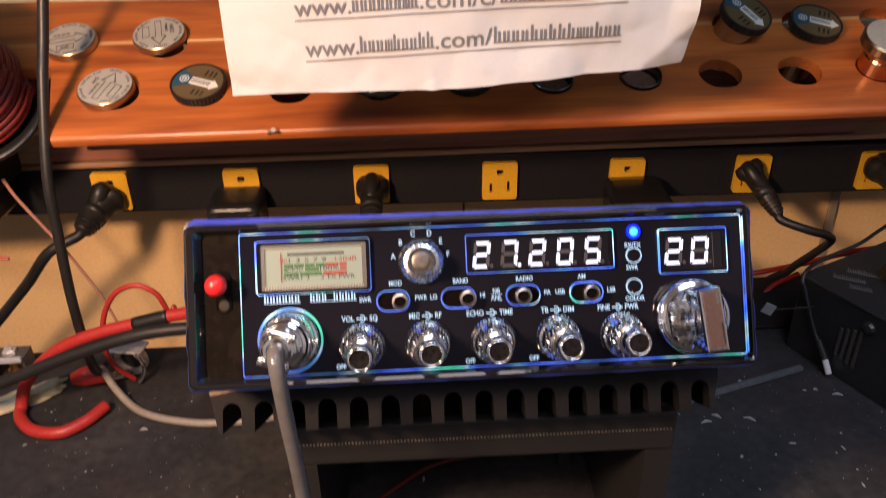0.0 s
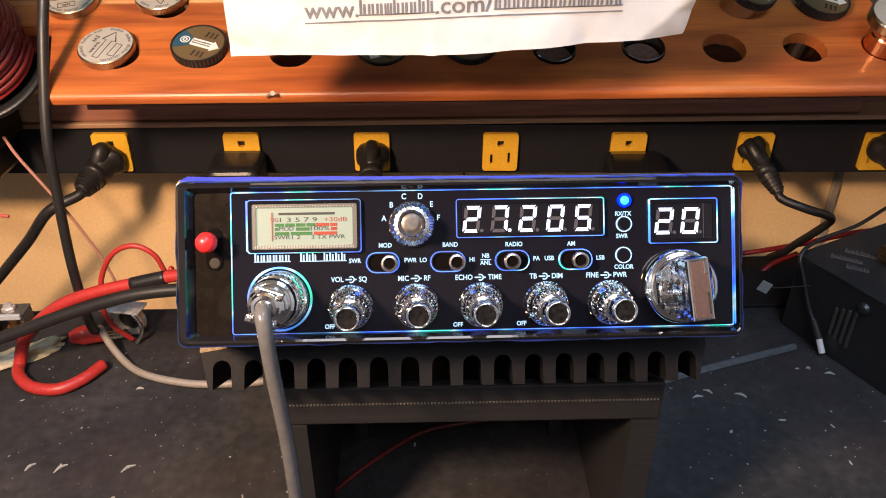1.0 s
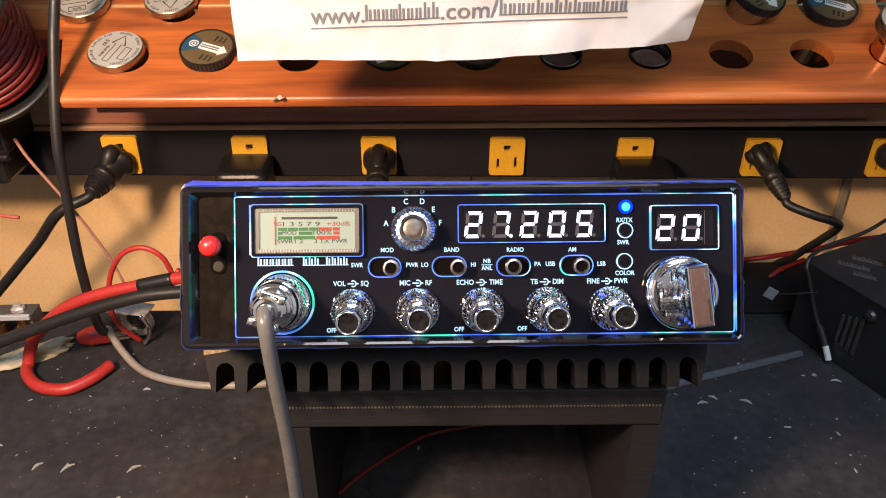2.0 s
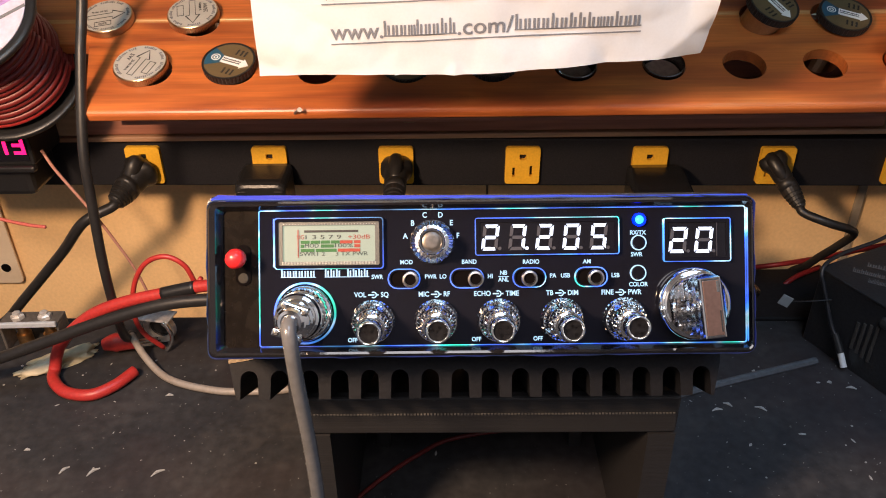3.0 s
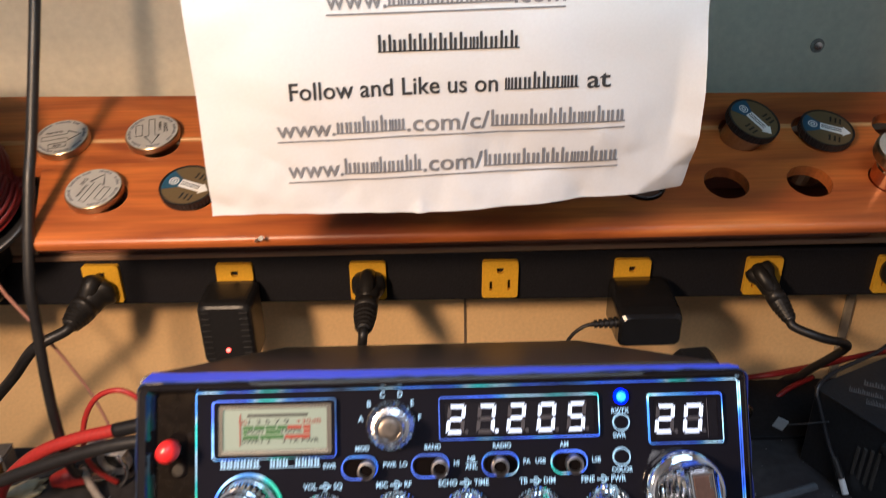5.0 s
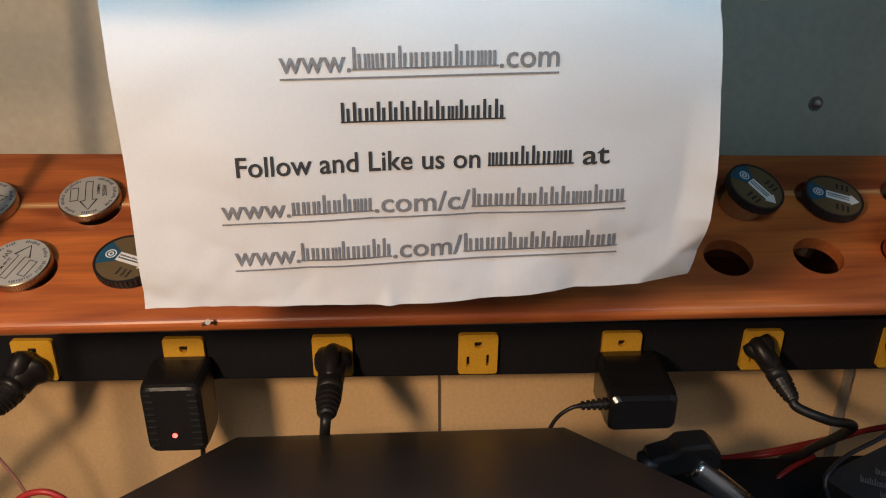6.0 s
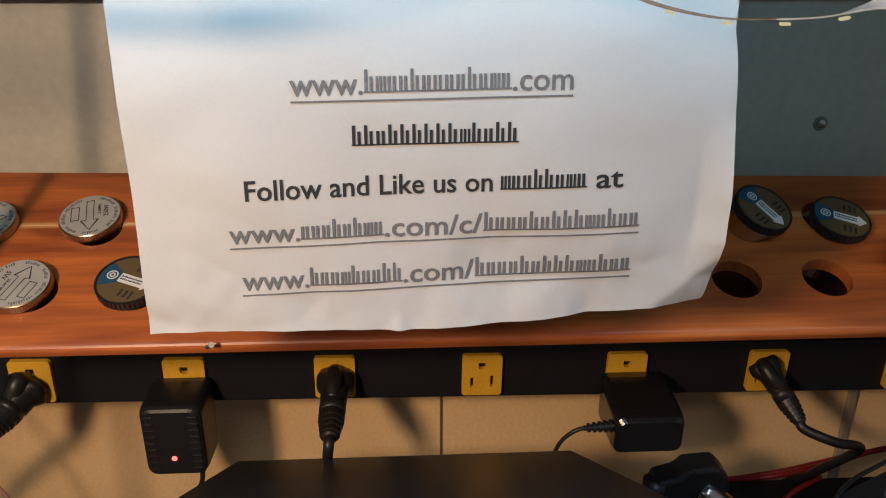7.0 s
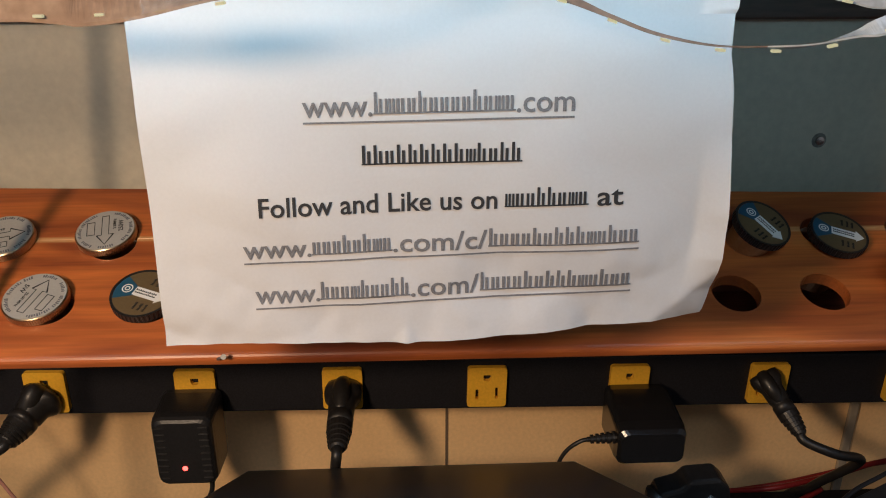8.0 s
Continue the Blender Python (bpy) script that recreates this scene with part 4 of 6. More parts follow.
part("collar", lathe([(0.0076, 0.0068), (0.0082, 0.0074), (0.0082, 0.0094), (0.0074, 0.0100), (0.0070, 0.0102), (0.0076, 0.0108), (0.0076, 0.0128), (0.0068, 0.0134), (0.0060, 0.0136)], 36, None, m2), KNOB_CHROME, plug)
for z in (0.0067, 0.0101):
    part("groove", lathe([(0.0078, z), (0.0080, z + 0.0003), (0.0078, z + 0.0007)], 32, None, m2), GLOSS_BLACK, plug)
part("barrel", lathe([(0.0064, 0.0134), (0.0066, 0.0140), (0.0066, 0.0176), (0.0058, 0.0184), (0.0034, 0.0185)], 32, None, m2), KNOB_CHROME, plug)
part("cable_clamp", lathe([(0.0050, 0.0184), (0.0060, 0.0190), (0.0060, 0.0212), (0.0052, 0.0222), (0.0046, 0.0226), (0.0048, 0.0232), (0.0040, 0.0244), (0.0030, 0.0246)], 30, None, m2), KNOB_CHROME, plug)
for dz, wide in ((-0.0050, 0.0052), (0.0044, 0.0048)):
    lug = part("clamp_lug", box(-wide, wide, dz - 0.0013, dz + 0.0013, 0.0196, 0.0228, 0.0005), KNOB_CHROME, plug)
    lug.data.transform(m2 @ pose(0, 0, 0, 0, 0, -18))
    for dx in (-0.0036, 0.0036):
        part("screw", lathe([(0.0011, 0), (0.0011, 0.0007), (0.0006, 0.0010)], 10, None, m2 @ pose(0, 0, 0, 0, 0, -18) @ pose(dx, dz, 0.0227)), STEEL, lug)

# finned heat sink under the case
pitch = 0.0118
outline = [(-0.0980, -0.0272), (-0.0980, -0.0345), (-0.0955, -0.0480)]
for k in range(16):
    c = -0.0903 + pitch * k
    outline += [(c - 0.0036, -0.0482), (c - 0.0034, -0.0402)] + [(c - 0.0034 * math.cos(a), -0.0402 + 0.0034 * math.sin(a)) for a in (math.pi * i / 8 for i in range(1, 8))] + [(c + 0.0034, -0.0402), (c + 0.0036, -0.0482)]
outline += [(0.0915, -0.0480), (0.0940, -0.0345), (0.0940, -0.0272)]
bm = prism(outline, 0.030, 0.215)
sink = part("heat_sink", bm, SINK, radio, "black finned heat sink")
chip = prism([(-0.0982, -0.0338), (-0.0982, -0.0290), (-0.0905, -0.0300), (-0.0880, -0.0322), (-0.0930, -0.0330)], 0.0294, 0.0302)
part("bare_corner", chip, material("bare scuffed metal", (0.17, 0.125, 0.075), 0.5, 0.5, grain=0.5, scale=600), sink, "scuffed bare metal corner")
for x in (-0.060, 0.060):
    part("mounting_rail", box(x - 0.006, x + 0.006, 0.03, 0.20, -0.0274, -0.0268), SINK, radio)

lead_tip = RADIO @ m2 @ Vector((0, 0, 0.024))
LEAD = material("grey rubber lead", (0.105, 0.105, 0.108), 0.22, grain=0.1, scale=400, stain=0.2, stain_scale=50)
tip_x, tip_y, tip_z = lead_tip
lead = part("microphone_lead", tube([tuple(RADIO @ m2 @ Vector((0, 0, 0.016))), tuple(RADIO @ m2 @ Vector((0, 0, 0.0225))), (tip_x + 0.0004, tip_y - 0.0040, tip_z + 0.0004), (tip_x + 0.0012, tip_y - 0.0072, tip_z - 0.0050), (tip_x + 0.0019, tip_y - 0.0084, tip_z - 0.0200), (0.0653, tip_y - 0.0088, 0.150), (0.0655, tip_y - 0.0092, 0.110), (0.0652, tip_y - 0.011, 0.060), (0.0660, 0.280, 0.018), (0.070, 0.255, 0.0042), (0.085, 0.18, 0.0034), (0.14, 0.02, 0.0034)], [0.0027, 0.0027, 0.0026, 0.0025] + [0.0025] * 8, 18, 12), LEAD, None, smooth=True)
tagged(lead, "grey rubber microphone lead hanging from its plug", "cable")

# stand
PRINT = material("black printed plastic", (0.019, 0.0185, 0.0195), 0.42, grain=0.2, scale=120, bump=0.2, stretch=(0.05, 0.05, 14))
stand = thing("radio_stand", "black 3D printed stand with an open front", "stand")


def stand_top(y):
    return 0.1300 - (y - 0.352) * math.tan(radians(31.5))


part("front_bar", box(0.0485, 0.2130, 0.3590, 0.3640, 0.1030, stand_top(0.362), 0.0012), PRINT, stand)
part("top_panel", box(0.0490, 0.2125, 0.0, 0.16, -0.0040, 0.0, 0.0008), PRINT, stand).matrix_basis = pose(0, 0.3628, stand_top(0.3628), -31.5, 0, 0)
for x0, x1 in ((0.0485, 0.0600), (0.2010, 0.2130)):
    bm = bmesh.new()
    prof = [(0.3590, 0.0), (0.50, 0.0), (0.50, stand_top(0.50) - 0.006), (0.3648, stand_top(0.3648) - 0.006), (0.3648, 0.1022), (0.3590, 0.1022)]
    a = [bm.verts.new((x0, y, z)) for y, z in prof]
    b = [bm.verts.new((x1, y, z)) for y, z in prof]
    bm.faces.new(a), bm.faces.new(list(reversed(b)))
    for i in range(6):
        bm.faces.new((a[i], b[i], b[(i + 1) % 6], a[(i + 1) % 6]))
    bmesh.ops.recalc_face_normals(bm, faces=bm.faces)
    part("side_panel", bm, PRINT, stand)
for x in (0.0720, 0.1880):
    part("rear_leg", box(x - 0.004, x + 0.004, 0.452, 0.462, 0.0, stand_top(0.462) - 0.008, 0.001), PRINT, stand)
part("rear_bar", box(0.0600, 0.2010, 0.470, 0.476, 0.0, 0.030, 0.001), PRINT, stand)
bm = bmesh.new()
for k in range(110):
    x = 0.0510 + k * 0.00146
    box(x, x + 0.0008, 0.3583, 0.3592, 0.1146, 0.1152, bm=bm)
tagged(part("layer_seam", bm, material("worn grey plastic", (0.10, 0.095, 0.085), 0.4), stand), kind="stuff")

DULL_RED = material("dull dark red insulation", (0.10, 0.012, 0.011), 0.45, grain=0.12, scale=400)
tagged(part("thin_wire", tube([(0.030, 0.372, 0.0016), (0.0562, 0.4072, 0.0016), (0.0735, 0.4271, 0.0016), (0.0924, 0.4441, 0.0016), (0.1126, 0.4575, 0.0016), (0.150, 0.466, 0.0016)], 0.0014, 8, 8), DULL_RED, None, smooth=True), "thin dull red wire curving under the radio stand", "wire")


# ---- meter slugs in the rack ----
GOLDEN = material("brassy nickel rim", (0.46, 0.36, 0.23), 0.28, 1.0, grain=0.08, scale=800)
SILVER_FACE = material("satin aluminium face", (0.43, 0.41, 0.375), 0.38, 0.15, grain=0.05, scale=900, stain=0.15, stain_scale=90)
OLIVE = material("brown printed face", (0.12, 0.082, 0.038), 0.4, grain=0.06, scale=900)
BLUE_FACE = material("blue printed face", (0.02, 0.075, 0.13), 0.4)
WHITE_INK = material("white label", (0.72, 0.71, 0.69), 0.55)
COPPER = material("copper plated brass", (0.60, 0.30, 0.15), 0.2, 1.0)


def on_rack(x, v, spin, lift=0.0, tilt=0.0, lean=0.0):
    """The pose of a slug whose face looks out of the sloped board (its own face looks to -y)."""
    return RACK @ pose(x, v, lift, tilt, lean, 0) @ pose(0, 0, 0, -90, 0, 0) @ pose(0, 0, 0, 0, spin, 0)


CAP_R, CAP_H = 0.0163, 0.0054
FACE_AXIS = pose(0, 0, 0, 90, 0, 0)
ARROW = [(-0.0020, -0.0115), (0.0020, -0.0115), (0.0020, 0.0040), (0.0048, 0.0040), (0.0, 0.0118), (-0.0048, 0.0040), (-0.0020, 0.0040)]


def silver_slug(texts):
    ob = thing("meter_slug", "silver knurled round meter slug with engraved arrow", "meter slug", group="slugs in the rack")
    part("body", lathe([(0.0120, -0.034), (0.0120, 0.0005)], 24, None, FACE_AXIS), GOLDEN, ob)
    part("rim", knurled([(0.0159, 0.0004, 0), (CAP_R, 0.0012, 1), (CAP_R, 0.0044, 1), (0.0160, CAP_H - 0.0004, 0), (0.0156, CAP_H, 0)], 84, 0.0003, FACE_AXIS), GOLDEN, ob)
    face = part("face", lathe([(0.0155, CAP_H - 0.0006), (0.0155, CAP_H + 0.0001)], 40, None, FACE_AXIS), SILVER_FACE, ob)
    y = -CAP_H - 0.0003
    inner = [(x * 0.85, z * 0.968 - 0.0001) for x, z in ARROW]
    part("arrow", ring(ARROW, inner, y, y + 0.0002), INK, face)
    part("value_box", ring([(0.0055, -0.0075), (0.0098, -0.0075), (0.0098, 0.0030), (0.0055, 0.0030)], [(0.0058, -0.0072), (0.0095, -0.0072), (0.0095, 0.0027), (0.0058, 0.0027)], y, y + 0.0002), INK, face)
    for text, size, x, z, turn in texts:
        t = letters(text, size, 0, 0, 0, INK, face, "engraving", thick=0.00005, bold=0.00004)
        t.data.transform(pose(x, y + 0.0001, z, 0, turn, 0))
    bm = bmesh.new()
    for k in range(64):
        a = radians(-158 + 316 * k / 63)
        if k in (9, 10, 19, 24, 25, 26, 27, 35, 36, 37, 44, 45, 53):
            continue
        b2 = box(-0.00030 - 0.00008 * (k % 3), 0.00030, y, y + 0.0002, 0.0128, 0.0128 + 0.0012 + 0.0003 * (k * 7 % 3))
        b2.transform(pose(0, 0, 0, 0, math.degrees(a), 0))
        me = bpy.data.meshes.new("tmp")
        b2.to_mesh(me)
        b2.free()
        bm.from_mesh(me)
        bpy.data.meshes.remove(me)
    part("unread_writing", bm, INK_GREY, face)
    return ob


def black_slug():
    ob = thing("meter_slug", "black knurled meter slug with brown and blue face", "meter slug", group="slugs in the rack")
    part("body", lathe([(0.0120, -0.034), (0.0120, 0.0005)], 24, None, FACE_AXIS), GOLDEN, ob)
    part("rim", knurled([(0.0160, 0.0004, 0), (CAP_R, 0.0014, 1), (CAP_R, 0.0047, 1), (0.0162, CAP_H, 0), (0.0150, CAP_H, 0), (0.0148, CAP_H - 0.0004, 0)], 44, 0.0006, FACE_AXIS), RUBBER, ob)
    face = part("face", lathe([(0.0149, CAP_H - 0.0008), (0.0149, CAP_H - 0.0002)], 40, None, FACE_AXIS), OLIVE, ob)
    y = -CAP_H
    wedge = [(0.0, -0.0010)] + [(0.0147 * math.sin(radians(a)), 0.0147 * math.cos(radians(a))) for a in range(-34, 35, 8)]
    part("blue_field", prism(wedge, y, y + 0.0003), BLUE_FACE, face)
    for r0, r1 in ((0.0029, 0.0023), (0.0015, 0.0008)):
        part("emblem", ring([(r0 * math.cos(k * math.pi / 8), 0.0088 + r0 * math.sin(k * math.pi / 8)) for k in range(16)], [(r1 * math.cos(k * math.pi / 8), 0.0088 + r1 * math.sin(k * math.pi / 8)) for k in range(16)], y - 0.0001, y + 0.0002), WHITE_INK, face)
    part("arrow_label", prism([(-0.0028, 0.0045), (0.0028, 0.0045), (0.0028, -0.0090), (0.0042, -0.0090), (0.0, -0.0135), (-0.0042, -0.0090), (-0.0028, -0.0090)], y - 0.0002, y + 0.0003), WHITE_INK, face)
    for dx in (-0.0008, 0.0009):
        b2 = word_bars("|.|....|.|.", 0.0011, -0.0060, 0.0060, 0, 0, INK, face)
        b2.data.transform(pose(dx, y - 0.0003, -0.0022, 0, 90, 0))
    for dz, s in ((-0.0015, 1), (-0.0045, 1), (-0.0072, 1)):
        for side in (-1, 1):
            b2 = word_bars("||.||", 0.0013, -0.0024, 0.0024, 0, 0, INK, face)
            b2.data.transform(pose(side * 0.0085, y - 0.0001, dz, 0, 0, 0))
    return ob


s1 = silver_slug((("5W", 0.0038, -0.0082, 0.0026, 90), ("25-60 MHz", 0.0022, -0.0048, -0.0040, 90)))
s1.matrix_basis = on_rack(-0.0730, FRONT_V + 0.0020, 20)
s2 = silver_slug((("250W", 0.0036, -0.0084, -0.0020, 90), ("2-30MHz", 0.0022, -0.0050, -0.0040, 90)))
s2.matrix_basis = on_rack(-0.0500, BACK_V + 0.0050, 168)
s3 = silver_slug((("2500", 0.0026, 0.0077, -0.0023, 90), ("25-60 MHz", 0.0022, -0.0048, -0.0040, 90)))
s3.matrix_basis = on_rack(-0.1046, BACK_V + 0.0020, 76)
k1 = black_slug()
k1.matrix_basis = on_rack(-0.0193, FRONT_V + 0.0030, -68)
copy_thing(k1, on_rack(0.3603, BACK_V - 0.006, -70, 0.001, 2, 4))
copy_thing(k1, on_rack(0.3120, BACK_V - 0.0075, -38, 0.011, 6, 12))
copy_thing(k1, on_rack(0.0880, FRONT_V + 0.004, 30, -0.004))
copy_thing(k1, on_rack(0.1400, FRONT_V + 0.004, 90, -0.002))
for x in (0.1900, 0.2430):
    sl = thing("metal_sleeve", "bare metal sleeve standing in a rack hole", "sleeve", RACK @ pose(x, FRONT_V + 0.001, 0), group="sleeves in the rack")
    circle_at = lambda r: [(r * math.cos(a), r * math.sin(a)) for a in (k * math.pi / 16 for k in range(32))]
    rows = [(circle_at(0.0127), 0.012), (circle_at(0.0127), -0.0012), (circle_at(0.0123), -0.0016), (circle_at(0.0117), -0.0014), (circle_at(0.0116), 0.012)]
    part("tube", loft(rows), material("dark steel", (0.16, 0.15, 0.15), 0.25, 1.0, grain=0.3, scale=500), sl).data.transform(pose(0, 0, 0, -90, 0, 0))
    # Added cup that paints the brown wood showing through a clear sleeve.
    part("brown_filler", lathe([(0.0112, -0.012), (0.0112, -0.0060), (0.0100, -0.0052), (0.0030, -0.0060)], 28), material("brown of wood seen through", (0.22, 0.12, 0.085), 0.25, 0.4, grain=0.2, scale=300), sl)
cu = thing("copper_slug", "bare copper coloured slug standing proud of the rack", "meter slug", RACK @ pose(0.3870, FRONT_V, 0))
part("body", lathe([(0.0122, -0.03), (0.0122, 0.010), (0.0115, 0.011), (0.0115, 0.016)], 32), COPPER, cu)
part("cap", lathe([(0.0165, 0.0165), (0.0170, 0.0175), (0.0170, 0.0225), (0.0160, 0.0235)], 40), GOLDEN, cu)
part("face", lathe([(0.0156, 0.0232), (0.0156, 0.0237)], 40), SILVER_FACE, cu, "satin silver face")

# nail in the rack's front edge
BRIGHT_STEEL = material("bright scratched steel", (0.85, 0.82, 0.76), 0.38, 1.0, grain=0.1, scale=900)
nail = thing("bent_nail", "small bent steel nail in a wooden edge", "nail")
part("shank", tube([(0.0235, 0.5390, 0.1825), (0.0240, 0.5345, 0.1858), (0.0272, 0.5322, 0.1882)], 0.0007, 8, 4), BRIGHT_STEEL, nail)
part("head", lathe([(0.0014, 0), (0.0014, 0.0005)], 10, None, pose(0.0275, 0.5318, 0.1884, 60, 30, 0)), BRIGHT_STEEL, nail)

# ---- plugs and adapters ----
CORD_R = 0.0031


def moulded_plug(x, turn, droop, label):
    """A straight moulded mains plug: blade face, waisted grip, ribbed neck. Its own axes: out along -y."""
    ob = thing("mains_plug", label, "plug", pose(x, STRIP_Y - 0.0036, 0.1042) @ pose(0, 0, 0, droop, turn, 0), group="mains plugs in the strip")
    rows = []
    for y, w, h, r in ((0, 10.8, 8.2, 6), (-4, 11.8, 9.2, 7), (-8, 11.6, 9.4, 8), (-11, 9.8, 9.2, 8), (-14, 8.4, 9.0, 8), (-24, 8.0, 8.8, 8), (-26, 7.2, 8.0, 7), (-28, 7.2, 8.0, 7), (-29, 8.0, 8.4, 8), (-36, 7.8, 8.0, 7)):
        rows.append((rr(-w, w, -h, h, min(r, h - 0.5, w - 0.5)), y * MM))
    bm = loft(rows)
    bmesh.ops.holes_fill(bm, edges=[e for e in bm.edges if e.is_boundary])
    part("grip", bm, RUBBER, ob, smooth=True)
    part("thumb_ridge", tube([(0, -0.001, 0.0055), (0, -0.008, 0.0085), (0, -0.017, 0.0075), (0, -0.026, 0.0040)], [0.0050, 0.0056, 0.0054, 0.0042], 14, 5), RUBBER, ob, smooth=True)
    prof = [(0.0080, 0.035), (0.0078, 0.038)]
    for k in range(4):
        z = 0.039 + k * 0.0038
        r = 0.0078 - k * 0.0006
        prof += [(r, z), (r, z + 0.0024), (r - 0.0010, z + 0.0026), (r - 0.0010, z + 0.0037)]
    prof += [(0.0048, 0.0550), (0.0036, 0.0565)]
    part("neck", lathe(prof, 20, None, FACE_AXIS), RUBBER, ob)
    return ob


p3 = moulded_plug(0.0740, 0, 6, "black moulded mains plug with cord hanging down")
p6 = moulded_plug(0.3530, -52, 14, "black moulded mains plug, cord bending to one side")
p6.matrix_basis = pose(0.3490, STRIP_Y - 0.0036, 0.1080, 34, 0, 24) @ pose(0, 0, 0, 0, -45, 0) @ Matrix.Diagonal((0.84, 0.78, 0.80, 1))
p1 = moulded_plug(-0.1155, 40, 10, "black moulded mains plug in shade, cord leaving sideways")
p1.matrix_basis = pose(-0.1150, STRIP_Y - 0.0036, 0.1045, 20, 0, -22) @ pose(0, 0, 0, 0, 12, 0) @ Matrix.Diagonal((1.08, 0.66, 1.25, 1))
moulded_plug(0.4480, 0, 4, "black wide mains plug beside an amplifier")


def cord(name, points, r, mat, label, category="cable", steps=10, plug=None):
    ob = part(name, tube(points, r, 12, steps), mat, None, smooth=True)
    if plug:
        ob.parent, ob.matrix_parent_inverse = plug, plug.matrix_basis.inverted()
        return tagged(ob, label)
    return tagged(ob, label, category)


def end_of(plug):
    a = plug.matrix_basis @ Vector((0, -0.053, 0))
    b = plug.matrix_basis @ Vector((0, -0.062, 0))
    return tuple(a), tuple(b)


a, b = end_of(p3)
cord("cord", [a, b, (0.0720, 0.578, 0.078), (0.0725, 0.585, 0.040), (0.080, 0.605, -0.03), (0.09, 0.62, -0.20)], CORD_R, RUBBER, "black mains cord dropping behind the bench", plug=p3)
a, b = end_of(p6)
cord("cord", [a, b, (0.3820, 0.590, 0.0765), (0.4020, 0.600, 0.0660), (0.4100, 0.607, 0.0570), (0.4060, 0.618, 0.0400), (0.398, 0.634, 0.015), (0.385, 0.655, -0.03), (0.37, 0.66, -0.2)], CORD_R, RUBBER, "black mains cord bending down behind an amplifier", plug=p6)
a, b = end_of(p1)
cord("cord", [a, b, (-0.1480, 0.590, 0.0830), (-0.172, 0.596, 0.0560), (-0.200, 0.600, 0.0270), (-0.230, 0.602, -0.004), (-0.27, 0.61, -0.05), (-0.33, 0.62, -0.20)], 0.0038, RUBBER, "thick black mains cord running down across the wall", plug=p1)

# adapter with a red light
ad = thing("power_adapter", "black wall adapter with glowing red light", "adapter")
bm = loft([(rr(-39.5, -4.0, 58.6, 107, 4), 0.6340), (rr(-40.8, -3.2, 57.0, 107.6, 5), 0.6290), (rr(-41.0, -3.6, 56.4, 106.6, 6), 0.6090), (rr(-40.6, -4.0, 56.8, 105.8, 6), 0.6052), (rr(-39.6, -5.0, 57.8, 104.6, 5.5), 0.6032), (rr(-38.0, -6.6, 59.4, 102.8, 5), 0.6022)])
bmesh.ops.holes_fill(bm, edges=[e for e in bm.edges if e.is_boundary])
shell = part("shell", bm, BLACK_PLASTIC, ad)
for k in range(9):
    for x0, x1 in ((-0.0385, -0.0325), (-0.0120, -0.0060)):
        part("rib", box(x0, x1, 0.6014, 0.6030, 0.0620 + k * 0.0046, 0.0632 + k * 0.0046, 0.0003), BLACK_PLASTIC, shell)
part("red_light", lathe([(0.0016, 0), (0.0016, 0.0006), (0.0008, 0.0011)], 12, None, pose(-0.0228, 0.6024, 0.0700, 90, 0, 0)), glow("red indicator", (1.0, 0.05, 0.03), 14.0), ad, "glowing red light")
part("cable_boot", tube([(-0.012, 0.618, 0.060), (-0.012, 0.618, 0.048)], [0.0034, 0.0022], 10, 3), RUBBER, ad)
cord("adapter_cord", [(-0.012, 0.618, 0.052), (-0.014, 0.617, 0.038), (-0.026, 0.612, 0.020), (-0.05, 0.606, -0.01), (-0.08, 0.604, -0.08)], 0.0016, RUBBER, "thin black adapter cord")

# adapter with a ribbed side lead
ad = thing("power_adapter", "glossy black box adapter with ribbed side lead", "adapter")
bm = loft([(rr(244.5, 283.5, 76, 103, 4), 0.6340), (rr(242.4, 285.0, 73, 104.5, 5), 0.6260), (rr(242.4, 285.4, 73, 101, 5), 0.5960), (rr(243.0, 285.0, 74, 98.8, 5), 0.5900), (rr(244.8, 283.6, 76, 96.6, 5), 0.5875)])
bmesh.ops.holes_fill(bm, edges=[e for e in bm.edges if e.is_boundary])
part("shell", bm, material("glossy black plastic", (0.011, 0.011, 0.012), 0.2, grain=0.2, scale=500, bump=0.06), ad)
prof = [(0.0042, 0)]
for k in range(5):
    r = 0.0040 - k * 0.0003
    prof += [(r, 0.001 + k * 0.0034), (r, 0.0028 + k * 0.0034), (r - 0.0012, 0.0030 + k * 0.0034), (r - 0.0012, 0.0042 + k * 0.0034)]
prof += [(0.0016, 0.0185)]
part("ribbed_boot", lathe(prof, 16, None, pose(0.2445, 0.598, 0.0880, 0, -94, 0)), RUBBER, ad)
cord("adapter_cord", [(0.229, 0.598, 0.0870), (0.222, 0.598, 0.0855), (0.2140, 0.599, 0.0780), (0.2090, 0.600, 0.0660), (0.204, 0.604, 0.04), (0.200, 0.61, -0.05)], 0.0013, RUBBER, "thin black adapter lead curving down")

# ---- left of the radio: cables, spool, small meter ----
cord("antenna_lead", [(-0.0748, 0.598, 0.4000), (-0.0851, 0.585, 0.3244), (-0.0966, 0.562, 0.2443), (-0.0992, 0.548, 0.2151), (-0.1029, 0.531, 0.1685), (-0.1041, 0.526, 0.1382), (-0.1062, 0.522, 0.0900), (-0.1090, 0.526, 0.0500), (-0.1130, 0.536, 0.0240), (-0.1150, 0.546, 0.0135), (-0.1150, 0.552, 0.0130)], 0.0031, RUBBER, "black coaxial lead hanging down to the bench")
# The coaxial lead's further run; lamp light is put into its tan colour.
LAMPLIT_TAN = material("coax tone with lamp light in it", (0.27, 0.235, 0.20), 0.45, grain=0.1, scale=400)
